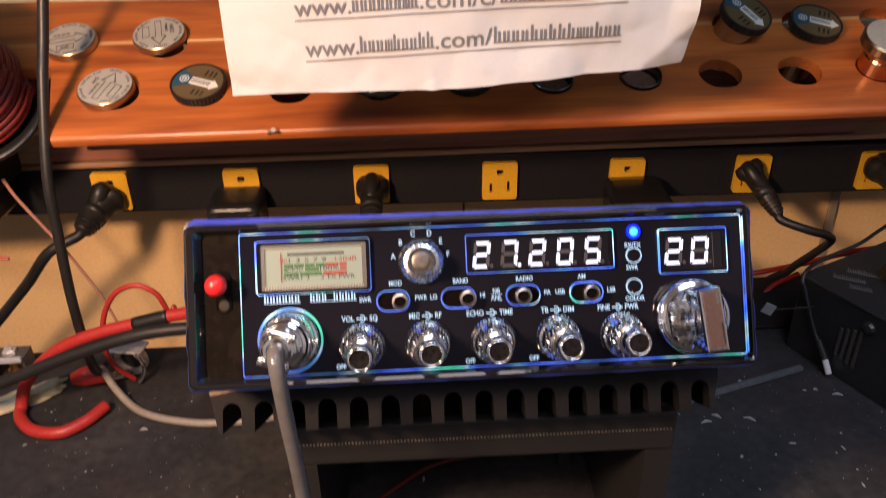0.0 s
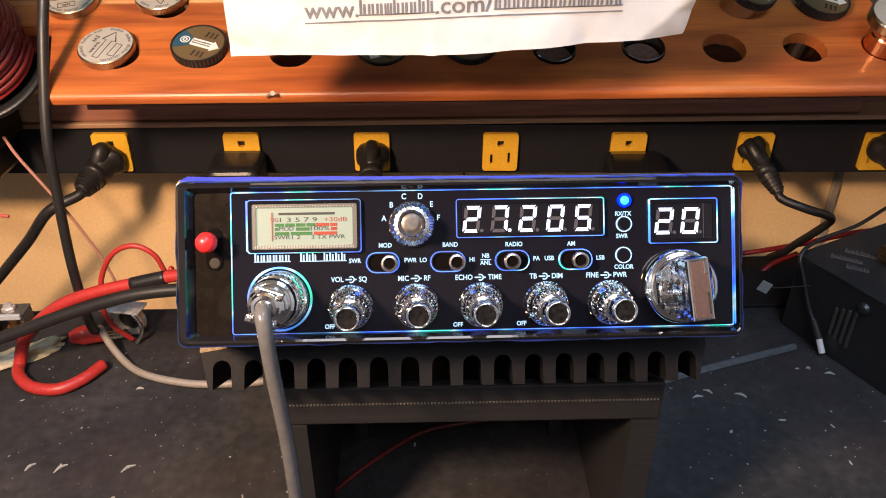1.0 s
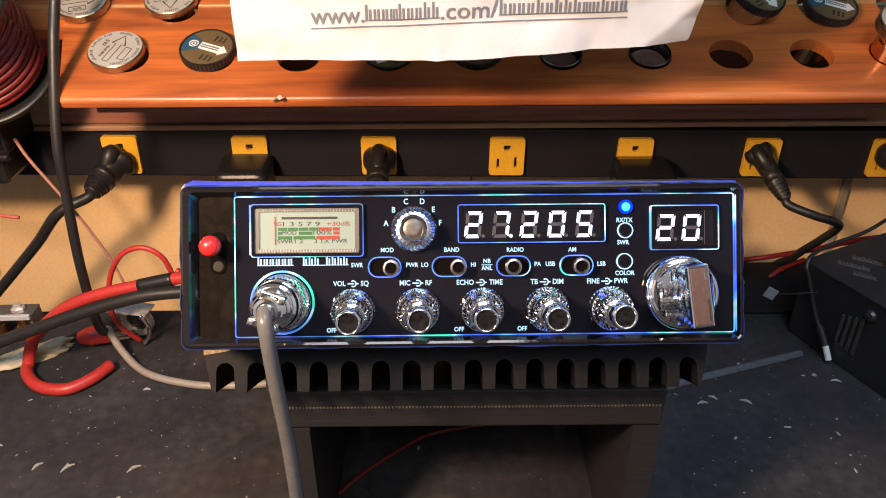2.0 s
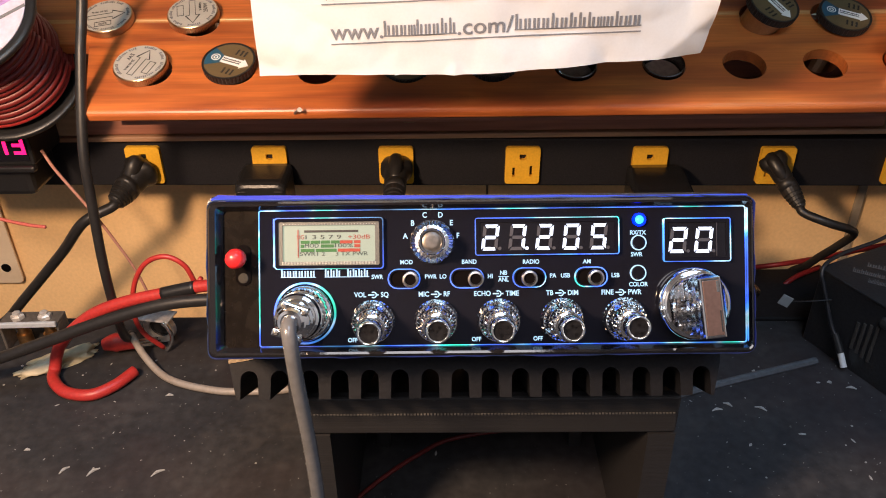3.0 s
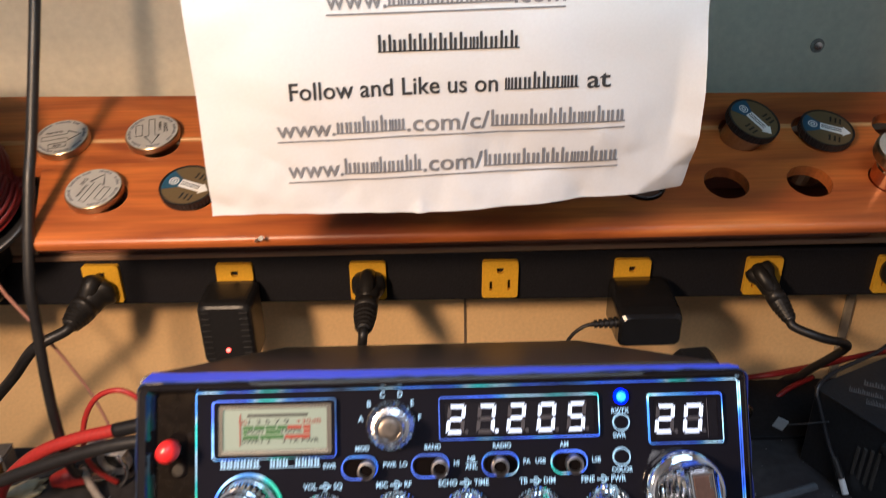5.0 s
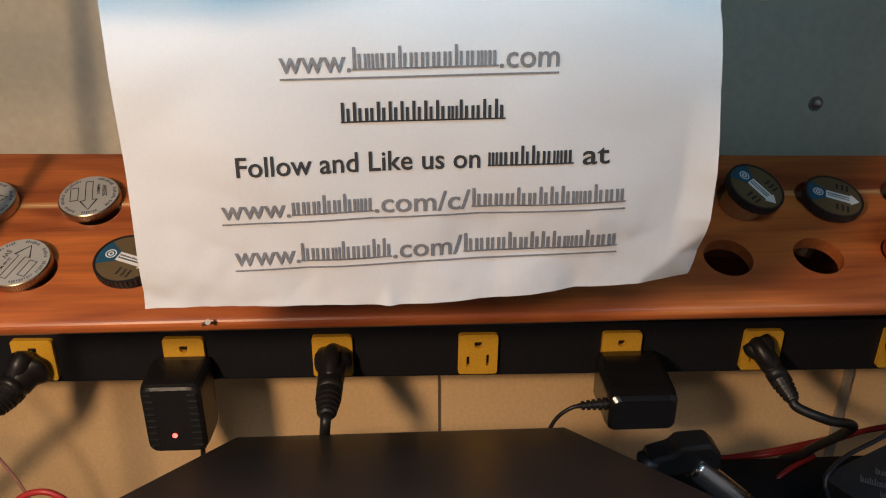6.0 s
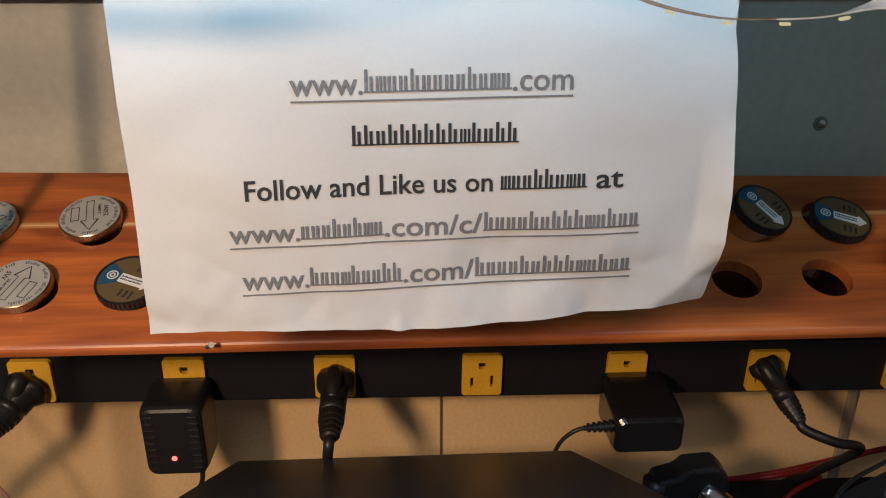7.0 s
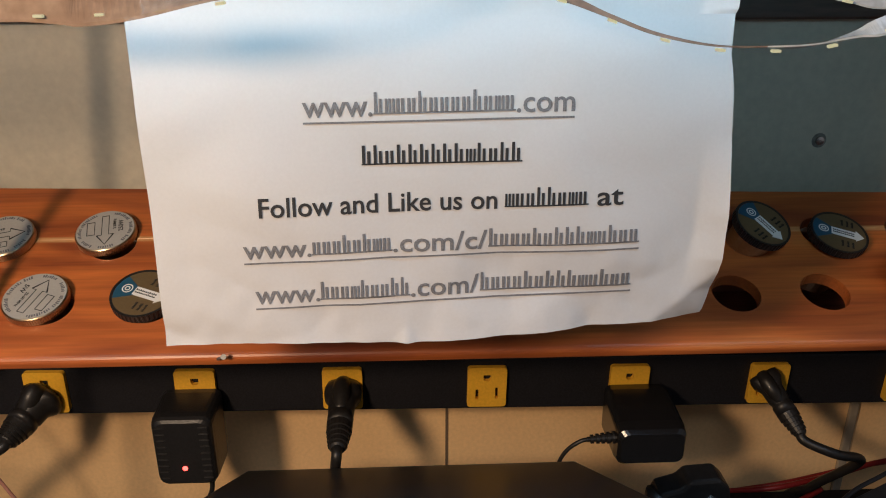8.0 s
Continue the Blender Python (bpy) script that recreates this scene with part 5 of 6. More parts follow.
cord("lit_coax_run", [(-0.1150, 0.5500, 0.0130), (-0.1100, 0.5420, 0.0150), (-0.1010, 0.532, 0.0090), (-0.0880, 0.521, 0.0028), (-0.0730, 0.511, 0.0026), (-0.0520, 0.504, 0.0026), (-0.0290, 0.501, 0.0026), (0.01, 0.505, 0.0026), (0.03, 0.53, 0.0026)], 0.0025, LAMPLIT_TAN, "lamp-lit run of the coaxial lead, painted tan")
cord("power_lead", [(0.050, 0.510, 0.082), (-0.0100, 0.515, 0.0800), (-0.0430, 0.520, 0.0750), (-0.0630, 0.520, 0.0710), (-0.0940, 0.520, 0.0640), (-0.1180, 0.520, 0.0550), (-0.1380, 0.522, 0.0400), (-0.1540, 0.525, 0.0220), (-0.1600, 0.522, 0.0060), (-0.1570, 0.5120, 0.0042), (-0.1440, 0.5000, 0.0042), (-0.1260, 0.4970, 0.0042), (-0.1130, 0.5060, 0.0045), (-0.1040, 0.5200, 0.0052)], 0.0040, RED_WIRE, "thick red power lead looping on the bench")
cord("power_lead", [(0.050, 0.495, 0.078), (-0.0100, 0.498, 0.0790), (-0.0370, 0.500, 0.0780), (-0.0670, 0.500, 0.0740), (-0.1050, 0.500, 0.0620), (-0.1460, 0.500, 0.0460), (-0.1880, 0.500, 0.0300), (-0.24, 0.500, 0.012), (-0.32, 0.495, 0.0042)], 0.0040, RUBBER, "thick black power lead sagging to the bench")
sl = tagged(part("wire_sleeve", tube([(-0.0500, 0.520, 0.0740), (-0.0600, 0.520, 0.0718), (-0.0720, 0.520, 0.0690)], 0.0044, 14, 5), BLACK_PLASTIC, None, smooth=True), "black tape sleeve round a red lead", "sleeve")
cord("thin_wire", [(-0.0480, 0.527, 0.0760), (-0.0530, 0.530, 0.0700), (-0.0580, 0.530, 0.0840), (-0.0690, 0.530, 0.0910), (-0.0830, 0.530, 0.0860), (-0.0940, 0.530, 0.0690), (-0.0990, 0.530, 0.0460), (-0.0980, 0.534, 0.0270), (-0.0905, 0.542, 0.0080)], 0.0017, RED_WIRE, "thin red wire arching over the leads")
FADED = material("faded pink insulation", (0.52, 0.25, 0.19), 0.5, grain=0.1, scale=500)
cord("thin_wire", [(-0.168, 0.600, 0.135), (-0.161, 0.598, 0.120), (-0.146, 0.600, 0.088), (-0.137, 0.606, 0.058), (-0.128, 0.612, 0.02), (-0.12, 0.62, -0.05)], 0.0011, FADED, "thin faded pink wire hanging at the wall")
cord("thin_wire", [(-0.24, 0.57, 0.115), (-0.195, 0.565, 0.102), (-0.172, 0.562, 0.0975), (-0.158, 0.560, 0.0965)], 0.0012, material("faded red insulation", (0.46, 0.10, 0.075), 0.5, grain=0.1, scale=500), "short red wire end sticking out")

# wire spool, lying tilted on the small meter
AX = Vector((0.100, -0.8473, 1.0)).normalized()
spool_turn = AX.to_track_quat("Z", "Y").to_matrix().to_4x4()
spool = thing("wire_spool", "black plastic spool of dark red wire with a printed label", "spool", Matrix.Translation((-0.1693, 0.5943, 0.1890)) @ spool_turn)
for z, r in ((0.0, 0.0462), (0.0690, 0.0440)):
    part("flange", lathe([(r - 0.004, z - 0.0010), (r - 0.0008, z - 0.0016), (r, z - 0.0004), (r, z + 0.0016), (r - 0.0008, z + 0.0026), (r - 0.004, z + 0.0020)], 64), BLACK_PLASTIC, spool, smooth=True)
part("core", lathe([(0.0240, 0.0016), (0.0240, 0.0680)], 32), BLACK_PLASTIC, spool)
MAROON = material("dark red insulation", (0.17, 0.017, 0.015), 0.42, grain=0.12, scale=400)
for k in range(15):
    r = 0.0392 - 0.00075 * k + 0.0004 * (k * 5 % 3)
    z = 0.0056 + 0.0042 * k
    # First turn takes a brighter red, painting the light it catches.
    part("winding", tube([((r) * math.cos(2 * math.pi * i / 24), r * math.sin(2 * math.pi * i / 24), z + 0.0042 * i / 24) for i in range(25)], 0.0021, 8, 2), RED_WIRE if k in (0,) else MAROON, spool, smooth=True)
lab = part("label", lathe([(0.0385, 0.0708), (0.0385, 0.0716)], 48), material("lilac white label", (0.52, 0.47, 0.58), 0.5, grain=0.1, scale=300), spool, "white round label with violet and orange print")
VIOLET = material("violet print", (0.36, 0.22, 0.48), 0.5)
ORANGE = material("orange print", (0.62, 0.30, 0.22), 0.5)
for (x0, x1, y0, y1, turn), ink in (((0.004, 0.040, -0.012, -0.007, 32), VIOLET), ((0.012, 0.036, 0.004, 0.013, 32), ORANGE), ((0.004, 0.038, -0.020, -0.018, 32), INK_GREY), ((-0.03, 0.0, 0.0, 0.012, 32), VIOLET), ((0.010, 0.036, -0.003, 0.000, 32), VIOLET)):
    bm = box(x0 * 0.88, x1 * 0.88, y0, y1, 0.0715, 0.0718)
    bm.transform(pose(0, 0, 0, 0, 0, turn))
    part("printed_band", bm, ink, lab)

# small digital meter, upside down under the spool
DIGIT = glow("lit magenta red segment", (1.0, 0.01, 0.12), 2.2)
pm = thing("panel_meter", "black plug-in digital meter with glowing red digits", "meter", pose(-0.1935, 0.592, 0.1015))
part("housing", box(-0.060, 0.0230, 0.0, 0.0425, 0.0250, 0.0640, 0.002), BLACK_PLASTIC, pm)
part("lower_lip", box(-0.060, 0.0235, -0.004, 0.002, 0.0215, 0.0262, 0.0015), BLACK_PLASTIC, pm)
part("lower_housing", box(-0.058, 0.0150, 0.004, 0.0425, 0.0, 0.0250, 0.004), BLACK_PLASTIC, pm)
part("window", box(-0.058, 0.0205, -0.0006, 0.0002, 0.0290, 0.0600), LENS, pm)
for ox, keys in ((-0.0080, "adefg"), (0.0035, "abc"), (0.0155, "bcdg")):
    w, h, t = 0.0082, 0.0138, 0.0025
    spans = {"a": (0, w, h - t, h), "g": (0, w, h / 2 - t / 2, h / 2 + t / 2), "d": (0, w, 0, t), "f": (0, t, h / 2, h), "b": (w - t, w, h / 2, h), "e": (0, t, 0, h / 2), "c": (w - t, w, 0, h / 2)}
    for key in keys:
        x0, x1, z0, z1 = spans[key]
        part("segment", box(ox - w / 2 + x0, ox - w / 2 + x1, -0.0012, -0.0007, 0.0340 + z0, 0.0340 + z1, 0.0002), DIGIT, pm)

# connectors lying on the bench
NICKEL = material("worn bright nickel", (0.74, 0.71, 0.67), 0.42, 0.55, grain=0.2, scale=300, stain=0.4, stain_scale=60, second=(0.40, 0.33, 0.27))
WORN_PLATE = material("tarnished plate", (0.13, 0.115, 0.10), 0.55, 0.4, grain=0.25, scale=300, stain=0.5, stain_scale=70, second=(0.13, 0.10, 0.08))
BRASS = material("dull brass", (0.50, 0.30, 0.13), 0.35, 1.0, grain=0.2, scale=500)
ALLOY = material("pale alloy", (0.62, 0.66, 0.70), 0.40, 0.35, grain=0.1, scale=300)


def jack_bracket(m):
    """A bent metal bracket with two jacks hanging in it and their nuts on top."""
    jk = thing("jack_bracket", "pale metal bracket holding two nickel jacks", "connector", m)
    part("front_lip", box(-0.021, 0.021, -0.0012, 0.0012, 0.0222, 0.0262, 0.0005), ALLOY, jk, "pale front lip")
    part("top_plate", box(-0.021, 0.021, 0.0014, 0.0170, 0.0218, 0.0236, 0.0005), WORN_PLATE, jk)
    for x in (-0.0202, 0.0202):
        part("side_plate", box(x - 0.0009, x + 0.0009, 0.0016, 0.0165, 0.0, 0.0216, 0.0003), WORN_PLATE, jk)
    for x, spin in ((-0.0095, 10), (0.0098, 34)):
        top = pose(x, 0.009, 0.0237, 0, 0, spin) @ Matrix.Diagonal((0.85, 0.85, 0.85, 1))
        part("nut", lathe([(0.0056, 0), (0.0056, 0.0030), (0.0048, 0.0036), (0.0034, 0.0036), (0.0034, 0.0060), (0.0020, 0.0064)], 6, None, top), NICKEL, jk)
        part("barrel", lathe([(0.0050, 0.0), (0.0052, 0.0006), (0.0052, 0.0090), (0.0036, 0.0096), (0.0036, 0.0150), (0.0044, 0.0156), (0.0044, 0.0200)], 18, None, pose(x, 0.010, 0.0010, 0, 0, 0)), BRASS, jk, "dull brass barrel")
    return jk


jack_bracket(pose(-0.187, 0.548, 0, 0, 0, 2))
sk = thing("round_socket", "round nickel socket with a bent chrome leg", "connector", pose(-0.098, 0.560, 0, 0, 0, -10))
part("flange", ring([(0.0118 * math.cos(k * math.pi / 14), 0.0122 + 0.0118 * math.sin(k * math.pi / 14)) for k in range(28)], [(0.0078 * math.cos(k * math.pi / 14), 0.0122 + 0.0078 * math.sin(k * math.pi / 14)) for k in range(28)], -0.002, 0.002), NICKEL, sk)
part("insert", lathe([(0.0078, 0.0), (0.0078, 0.0008), (0.0060, 0.0010), (0.0058, 0.0002), (0.0004, 0.0002)], 24, None, pose(0, 0.001, 0.0122, 90, 0, 0)), BLACK_PLASTIC, sk)
part("shelf_plate", box(-0.016, 0.014, -0.010, 0.004, 0.0242, 0.0256, 0.0004), NICKEL, sk)
part("nut", lathe([(0.0046, 0), (0.0046, 0.0028), (0.0034, 0.0034)], 6, None, pose(-0.009, -0.004, 0.0257, 0, 0, 12)), NICKEL, sk)
part("leg", tube([(0.010, -0.010, 0.0248), (0.0138, -0.0106, 0.0205), (0.0150, -0.0108, 0.0130), (0.0120, -0.0110, 0.0060), (0.0085, -0.0112, 0.0016)], [0.0016, 0.0015, 0.0015, 0.0016, 0.0020], 10, 6), CHROME, sk, "bent chrome leg", smooth=True)
clip = thing("test_clip", "red insulated clip with bare metal jaws", "clip", pose(-0.120, 0.545, 0.0085, 0, 0, 10) @ Matrix.Diagonal((0.75, 0.75, 0.85, 1)))
part("sleeve", tube([(-0.018, 0, 0.002), (-0.006, 0, 0.003), (0.012, 0, 0)], [0.0050, 0.0085, 0.0050], 14, 6), RED_WIRE, clip, smooth=True)
part("jaw", box(0.010, 0.034, -0.0022, 0.0022, -0.0035, 0.0000, 0.0008), STEEL, clip)
part("jaw", box(0.010, 0.032, -0.0022, 0.0022, 0.0006, 0.0030, 0.0008), STEEL, clip)
WAX = material("cream waxy residue", (0.46, 0.40, 0.27), 0.55, grain=0.15, scale=200, stain=0.5, stain_scale=60, second=(0.40, 0.32, 0.10))
bm = bmesh.new()
bmesh.ops.create_icosphere(bm, subdivisions=4, radius=1.0)
for v in bm.verts:
    n = noise.noise(v.co * 1.7) * 0.5 + noise.noise(v.co * 4.0) * 0.25
    v.co = Vector((v.co.x * 0.027 * (1 + n), v.co.y * 0.0075 * (1 + n * 1.6), max(-0.2, v.co.z) * 0.006 * (1 + n)))
tagged(part("torn_label", bm, WAX, None, smooth=True), "crumpled cream torn label scrap on the bench", "scrap").matrix_basis = pose(-0.162, 0.537, 0.0014, 0, 0, 34)

# ---- right of the radio ----
# Sheet added to fill a dark area between radio and amplifier.
plate = thing("dark_fill_sheet", "flat dark sheet added over the bench edge", "plate", pose(0.25, 0.578, 0.0002))
part("sheet", box(0.0, 0.30, 0.0, 0.067, 0.0, 0.003, 0.0008), material("dark fill", (0.012, 0.012, 0.013), 0.6, grain=0.3, scale=300, spec=0.2), plate)
part("rear_flange", box(0.0, 0.30, 0.064, 0.067, -0.030, -0.0002, 0.0006), STRIP_BLACK, plate)
AMP_M = pose(0.3670, 0.5590, 0, 0, 0, -64)
amp = thing("amplifier", "black metal amplifier box with vent slots, upright on the bench", "amplifier", AMP_M)
AMP_H = 0.060
AMPBLACK = material("dusty black enamel", (0.020, 0.020, 0.022), 0.4, grain=0.3, scale=500, bump=0.15, stain=0.4, stain_scale=30, second=(0.03, 0.03, 0.03))
part("body", box(0.0, 0.20, 0.0, 0.17, 0.0, AMP_H - 0.0015, 0.001), AMPBLACK, amp)
part("lid", box(-0.001, 0.201, -0.001, 0.171, AMP_H - 0.0015, AMP_H, 0.0006), AMPBLACK, amp)
VENT = material("grey vent slot", (0.06, 0.056, 0.05), 0.5)
for k in range(4):
    part("vent_slot", box(0.0365 + k * 0.0045, 0.0388 + k * 0.0045, -0.0012, -0.0002, 0.0165 - k * 0.0006, 0.0385 + k * 0.0018, 0.0004), VENT, amp)
sc = part("screw", lathe([(0.0042, 0), (0.0042, 0.0012), (0.0030, 0.0030), (0.0008, 0.0036)], 18, None, pose(0.0548, 0, 0.0490, 90, 0, 0)), material("black oxide screw", (0.06, 0.06, 0.06), 0.35, 0.6), amp)
LABEL_INK = material("worn grey print", (0.10, 0.10, 0.105), 0.5)
MID_RED = material("darker red insulation", (0.26, 0.018, 0.016), 0.4, grain=0.12, scale=500)
for x, y, w in ((0.012, 0.016, 0.020), (0.026, 0.014, 0.014), (0.012, 0.030, 0.026), (0.045, 0.030, 0.020), (0.030, 0.046, 0.030)):
    word_bars("|.||..|.", 0.0060, 0, w, 0, 0, LABEL_INK, amp).data.transform(pose(x, y, AMP_H + 0.0002, -90, 0, 34))
brass = thing("brass_connector", "brass coaxial connector lying on an amplifier", "connector", AMP_M @ pose(0.030, 0.044, AMP_H + 0.0060, 90, 0, 70))
part("shell", knurled([(0.0045, 0, 0), (0.0060, 0.001, 1), (0.0060, 0.012, 1), (0.0050, 0.013, 0)], 20, 0.0004), GOLDEN, brass)
part("barrel", lathe([(0.0042, 0.013), (0.0042, 0.022), (0.0055, 0.0225), (0.0055, 0.028)], 20), GOLDEN, brass)
on_amp = lambda x, y, z: tuple(AMP_M @ Vector((x, y, z)))
cord("meter_lead", [(0.60, 0.690, 0.075), (0.52, 0.655, 0.070), (0.454, 0.614, 0.0640), (0.422, 0.592, 0.0622), (0.390, 0.575, 0.0620), on_amp(0.001, 0.003, 0.0632), on_amp(0.0040, -0.0036, 0.0580), on_amp(0.0078, -0.0036, 0.0510), on_amp(0.0202, -0.0036, 0.0283), on_amp(0.0270, -0.0036, 0.0200)], 0.0014, material("grey black lead", (0.018, 0.018, 0.021), 0.4), "thin black lead draped over an amplifier")
pr = thing("lead_tip", "black lead end with white plastic tip", "connector")
part("boot", tube([on_amp(0.0255, -0.0036, 0.0220), on_amp(0.0340, -0.0042, 0.0115)], [0.0024, 0.0026], 12, 3), RUBBER, pr)
part("tip", tube([on_amp(0.0338, -0.0042, 0.0118), on_amp(0.0395, -0.0046, 0.0032)], 0.0021, 12, 3), WHITE_INK, pr, "white plastic tip")
rod = thing("grey_strip", "thin grey plastic strip lying on the bench", "strip")
part("bar", tube([(0.262, 0.4960, 0.0018), (0.290, 0.5060, 0.0018), (0.3650, 0.5300, 0.0018)], 0.0028, 8, 4), material("grey plastic", (0.075, 0.08, 0.088), 0.5, grain=0.2, scale=300), rod)
for pts, lab in (([(0.30, 0.670, -0.020), (0.340, 0.655, -0.004), (0.372, 0.640, 0.010), (0.400, 0.645, 0.011), (0.430, 0.652, 0.012), (0.47, 0.66, 0.016), (0.55, 0.66, 0.024)], "red wire running along the wall foot"), ([(0.30, 0.675, -0.035), (0.345, 0.660, -0.010), (0.386, 0.653, 0.003), (0.419, 0.659, 0.005), (0.46, 0.664, 0.010), (0.55, 0.67, 0.018)], "red wire behind an amplifier"), ([(0.352, 0.625, -0.02), (0.370, 0.622, -0.004), (0.386, 0.628, 0.006), (0.41, 0.64, 0.008)], "short red wire at the bench edge")):
    cord("thin_wire", pts, 0.0020, MID_RED, lab)
tag = thing("white_tag", "small white tag on a wire", "tag", pose(0.3394, 0.5414, 0.0446, 0, 20, -20))
part("card", box(-0.0036, 0.0036, -0.0004, 0.0004, -0.0042, 0.0042, 0.0003), material("greyish card", (0.22, 0.24, 0.25), 0.6, grain=0.08, scale=300), tag)
part("tie", tube([(0.004, 0, 0.002), (0.014, 0.006, 0.004), (0.028, 0.013, 0.009)], 0.0005, 6, 4), RUBBER, tag)
cl = thing("battery_clamp", "black clamp with bare grey metal jaw", "clamp", pose(0.2920, 0.5860, -0.0030))
cover = prism([(-0.026, 0.053), (-0.023, 0.062), (-0.010, 0.066), (-0.005, 0.0715), (0.013, 0.0730), (0.020, 0.0660), (0.022, 0.0540), (0.010, 0.0510), (-0.010, 0.0500)], -0.009, 0.009)
bmesh.ops.bevel(cover, geom=list(cover.edges), offset=0.0022, segments=2, profile=0.5, affect="EDGES")
part("jaw_cover", cover, RUBBER, cl)
part("jaw", tube([(0.0040, -0.006, 0.0560), (0.018, -0.009, 0.0450), (0.038, -0.014, 0.0300)], [0.0078, 0.0084, 0.0080], 20, 4), STEEL, cl, "bare grey metal jaw", smooth=True)
part("handle", tube([(-0.022, -0.002, 0.060), (-0.026, -0.006, 0.035), (-0.024, -0.014, 0.006)], [0.008, 0.007, 0.006], 12, 5), RUBBER, cl, smooth=True)

# ---- over the rack: upper shelf, light tape, wall fixings ----
DARKWOOD = material("dark stained wood", (0.075, 0.042, 0.028), 0.5, grain=0.3, scale=40, stretch=(1, 9, 9), bump=0.1, stain=0.4, stain_scale=8)
up = thing("upper_shelf", "dark stained wooden shelf over a workbench", "shelf")
part("board", box(-0.75, 1.04, 0.455, WALL_Y - 0.001, 0.402, 0.420, 0.002), DARKWOOD, up)
part("wall_batten", box(-0.75, 1.04, 0.678, WALL_Y - 0.001, 0.329, 0.4015, 0.002), DARKWOOD, up)
part("front_rail", box(-0.75, 1.04, 0.440, 0.4545, 0.385, 0.425, 0.002), DARKWOOD, up)
# Tan base paints the warm lamp light falling on the clear tape.
TAPE = material("clear light tape, lamp tan painted in", (0.30, 0.22, 0.16), 0.75, grain=0.15, scale=300, stain=0.8, stain_scale=55, second=(0.16, 0.09, 0.055), spec=0.15)
TAPE.node_tree.nodes["Principled BSDF"].inputs["Alpha"].default_value = 0.7
CHIP = glow("white light chip", (1.0, 0.84, 0.42), 0.95)
CLEAR_TAPE = material("clear plastic light tape", (0.62, 0.66, 0.66), 0.22, grain=0.2, scale=250, stain=0.5, stain_scale=70, second=(0.28, 0.30, 0.30), bump=0.2)
CLEAR_TAPE.node_tree.nodes["Principled BSDF"].inputs["Alpha"].default_value = 0.8


def light_tape(points, wide, label, widths=None, clear=2.0):
    ob = thing("light_tape", label, "light tape")
    line = spline(points, 12)
    rows = []
    for i, q in enumerate(line):
        w = wide * (0.65 + 0.5 * abs(math.sin(i * 0.11 + 0.4))) if not widths else float(np.interp(i / (len(line) - 1) * (len(widths) - 1), range(len(widths)), widths))
        tw = 0.5 + 0.9 * math.sin(i * 0.07)
        d = Vector((0, math.cos(tw), math.sin(tw))) * w * 0.5
        up = Vector((0, 0, 0.0003 + 0.08 * w))
        rows.append((q - d, q + d, q + d + up, q - d + up))
    split = min(len(rows), int(clear * len(rows)))
    for name, run_of, mat, lab in (("band", rows[:split], TAPE, ""), ("clear_band", rows[split - 1:], CLEAR_TAPE, "clear silvery stretch of tape")):
        if len(run_of) < 2:
            continue
        bm = bmesh.new()
        loops = [[bm.verts.new(p) for p in r] for r in run_of]
        for a, b in zip(loops, loops[1:]):
            for k in range(4):
                bm.faces.new((a[k], a[(k + 1) % 4], b[(k + 1) % 4], b[k]))
        part(name, bm, mat, ob, lab)
    run = 0.0
    for p, q in zip(line, line[1:]):
        run += (q - p).length
        if run > 0.0152:
            run = 0.0
            c = box(-0.0013, 0.0013, -0.0009, 0.0009, -0.0008, 0.0, 0.0002)
            c.transform(Matrix.Translation(q + Vector((0, -0.001, -0.0004))) @ pose(0, 0, 0, 0, -math.degrees(math.atan2((q - p).z, (q - p).x)), 0))
            part("light_chip", c, CHIP, ob)
    return ob


light_tape([(-0.30, 0.430, 0.372), (-0.12, 0.426, 0.362), (0.0100, 0.4200, 0.3590), (0.0320, 0.4200, 0.3590), (0.0560, 0.4200, 0.3605), (0.0780, 0.4210, 0.3640), (0.110, 0.430, 0.374)], 0.0075, "clear light tape with small white lamps, sagging")
light_tape([(0.130, 0.428, 0.370), (0.1590, 0.4200, 0.3630), (0.1740, 0.4200, 0.3575), (0.1880, 0.4200, 0.3525), (0.2040, 0.4200, 0.3493), (0.2190, 0.4200, 0.3487), (0.2330, 0.4200, 0.3490), (0.2460, 0.4200, 0.3520), (0.2560, 0.4200, 0.3550), (0.30, 0.425, 0.366), (0.42, 0.430, 0.375)], 0.0060, "clear light tape with small white lamps, drooping in a loop", [0.0040, 0.0022, 0.0010, 0.0008, 0.0008, 0.0012, 0.0026, 0.0044, 0.0056, 0.0064, 0.0064], 0.52)
light_tape([(0.222, 0.445, 0.374), (0.2380, 0.4360, 0.3650), (0.2480, 0.4330, 0.3610), (0.266, 0.4330, 0.3600), (0.31, 0.436, 0.37)], 0.0030, "thin strand of light tape hanging behind", None, 0.3)
sw = thing("wall_screw", "small screw head in the painted wall", "screw", pose(0.3919, WALL_Y - 0.003, 0.2493, 90, 0, 0))
part("dimple", lathe([(0.0050, 0.0), (0.0046, 0.0005), (0.0030, 0.0006)], 20), material("darker ring tone", (0.22, 0.20, 0.165), 0.6, grain=0.3, scale=400), sw)
part("head", lathe([(0.0030, 0.0008), (0.0028, 0.0018), (0.0008, 0.0021)], 14), STEEL, sw)
tagged(part("trim_seam", box(0.1432, 0.1450, WALL_Y - 0.0012, WALL_Y + 0.0002, -0.3, 0.0845), material("dark seam", (0.16, 0.11, 0.07), 0.8)), "thin dark vertical joint in the wall", "trim", kind="structure")
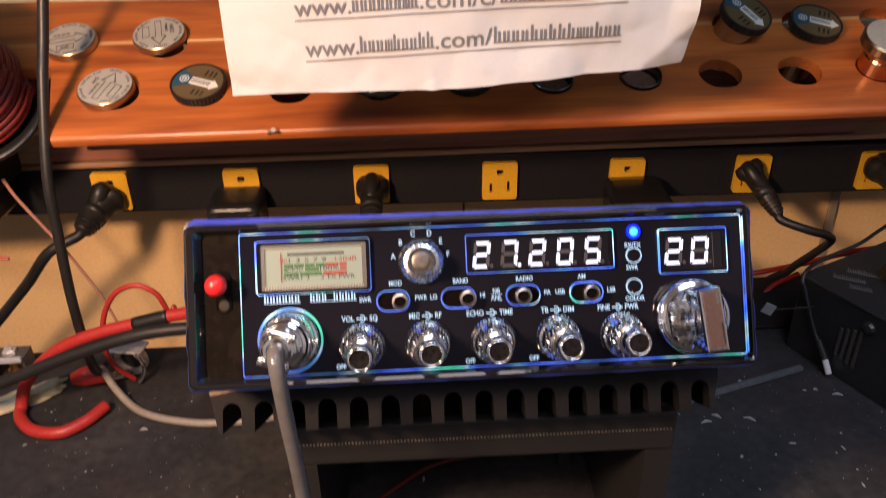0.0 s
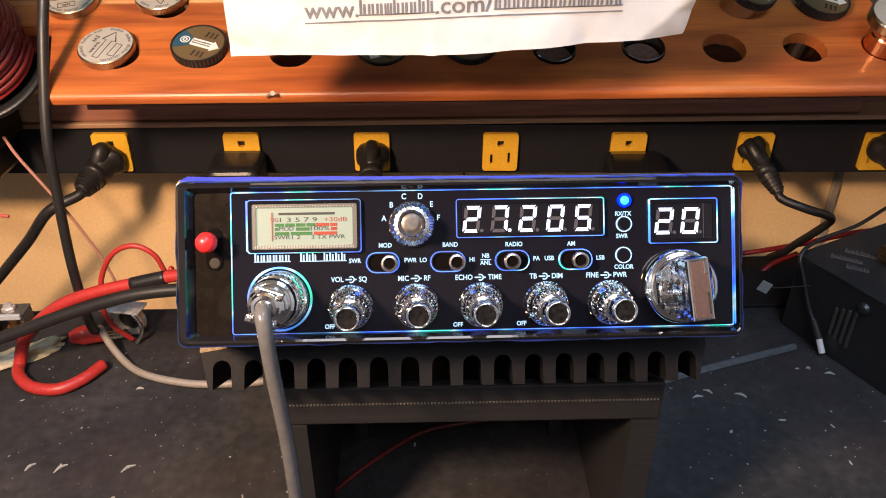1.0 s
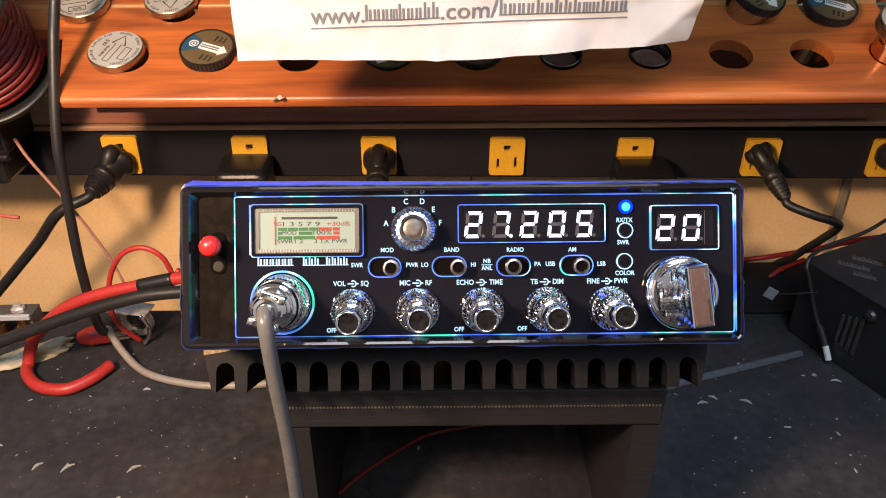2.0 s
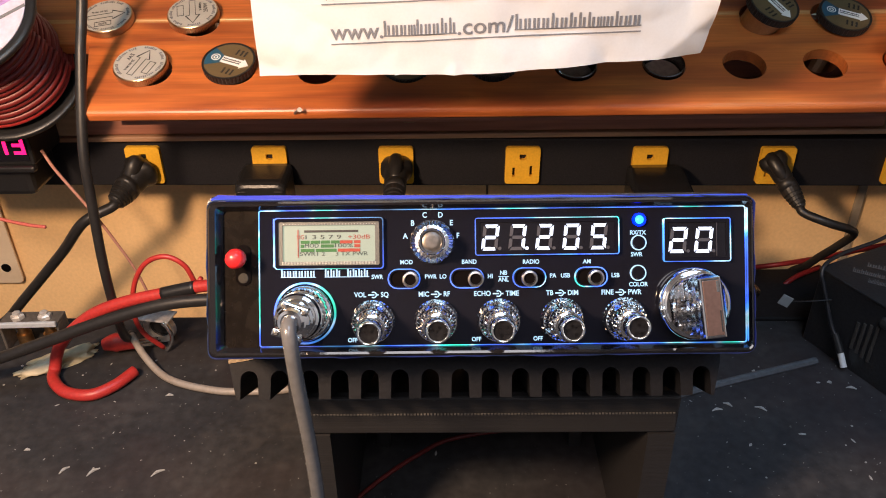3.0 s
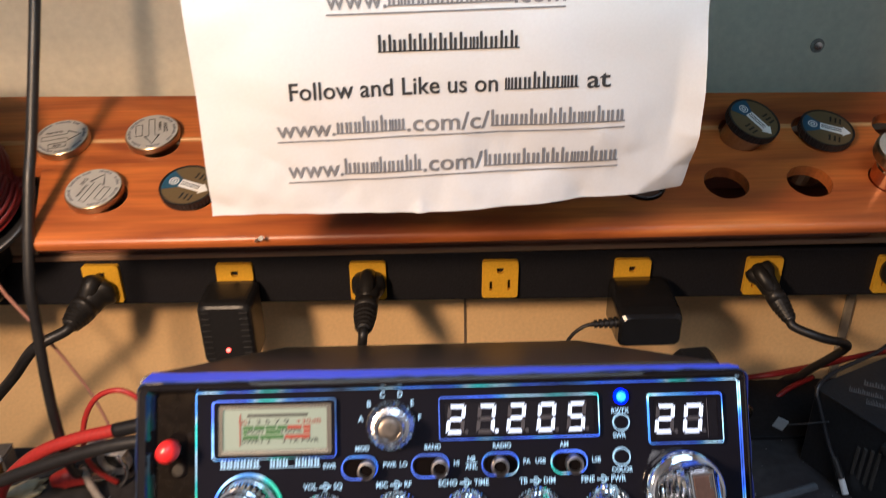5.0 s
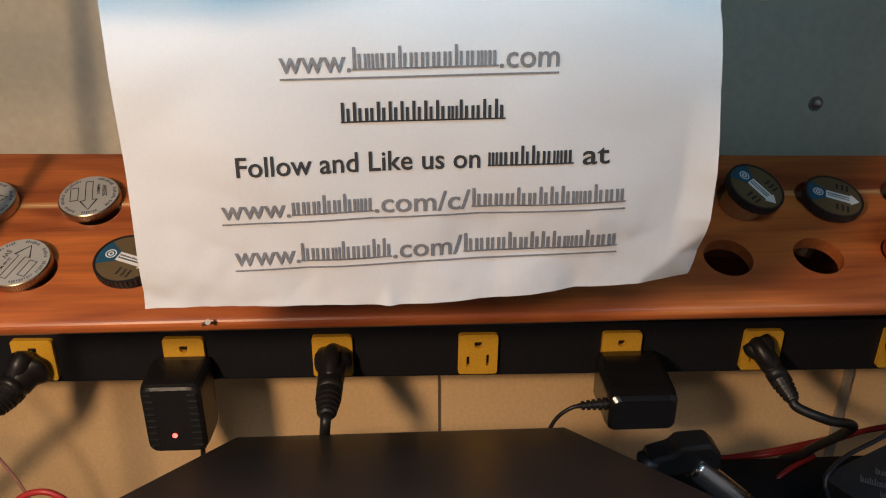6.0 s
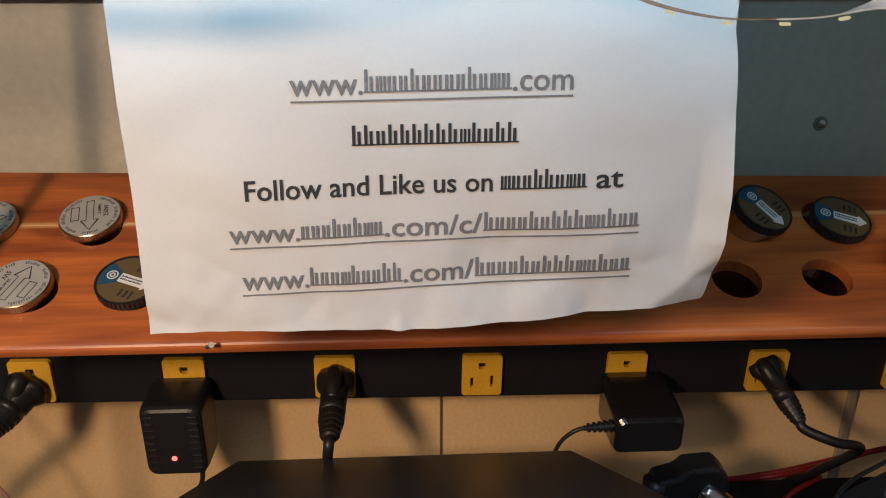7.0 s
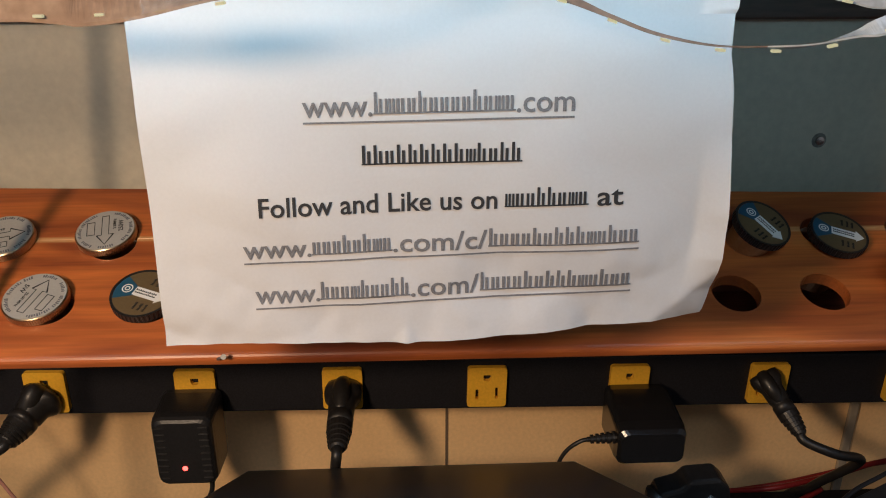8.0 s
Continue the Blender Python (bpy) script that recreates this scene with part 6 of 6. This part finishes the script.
tagged(part("trim_post", box(0.4560, 0.4630, WALL_Y - 0.004, WALL_Y - 0.0005, -0.3, 0.0845, 0.001), material("grey painted strip", (0.34, 0.29, 0.22), 0.5, grain=0.1, scale=200)), "grey painted upright strip on the wall", "trim", kind="structure")
bk = thing("wall_plate", "greyish white metal plate with a screw hole", "plate", pose(-0.270, WALL_Y - 0.006, -0.02, 0, 0, 0))
part("sheet", prism(rounded(-0.10, -0.004, -0.017, 0.085, 0.005), 0.0, 0.002), material("greyish white enamel", (0.70, 0.57, 0.41), 0.45, grain=0.05, scale=200, stain=0.3, stain_scale=25), bk)
part("hole", lathe([(0.0042, 0), (0.0042, 0.0006)], 16, None, pose(-0.0155, -0.0002, -0.0005, 90, 0, 0)), SLOT, bk)

# flecks, solder splashes and clippings on the bench
random.seed(7)
FLECK = material("pale flecks", (0.30, 0.295, 0.28), 0.5, grain=0.3, scale=800)
bm = bmesh.new()
for k in range(1700):
    x = random.uniform(-0.42, 0.60)
    y = random.uniform(0.22, 0.58)
    if -0.04 < x < 0.26 and y > 0.33 and random.random() < 0.6:
        continue
    s = 0.00022 + 0.00075 * random.random() ** 4
    stretch = random.choice((1, 1, 1.3, 1.8, 3.0))
    c = bmesh.ops.create_icosphere(bm, subdivisions=1, radius=1.0)["verts"]
    m = pose(x, y, 0.0001, 0, 0, random.uniform(0, 180)) @ Matrix.Diagonal((s * stretch, s, s * 0.35, 1))
    for v in c:
        v.co = m @ v.co
tagged(part("bench_flecks", bm, FLECK), "pale solder flecks scattered on a black bench", "flecks", kind="stuff")
for x, y, l, turn in ((-0.118, 0.4345, 0.0070, 55), (-0.100, 0.433, 0.0085, 48), (-0.061, 0.432, 0.0085, 38), (0.366, 0.509, 0.0030, 0), (0.378, 0.503, 0.0065, -12), (0.312, 0.484, 0.0075, -30), (-0.148, 0.451, 0.0036, 10), (0.284, 0.483, 0.0070, 10), (0.292, 0.488, 0.0060, -35), (-0.075, 0.50, 0.005, 5)):
    c = tube([(-l / 2, 0, 0.0005), (0, l * 0.12, 0.0009), (l / 2, 0, 0.0005)], [0.0003, 0.0010, 0.0004], 6, 3)
    c.transform(pose(x, y, 0, 0, 0, turn))
    tagged(part("clipping", c, FLECK), "pale plastic wire clipping on the bench", "clipping", "clippings on the bench")
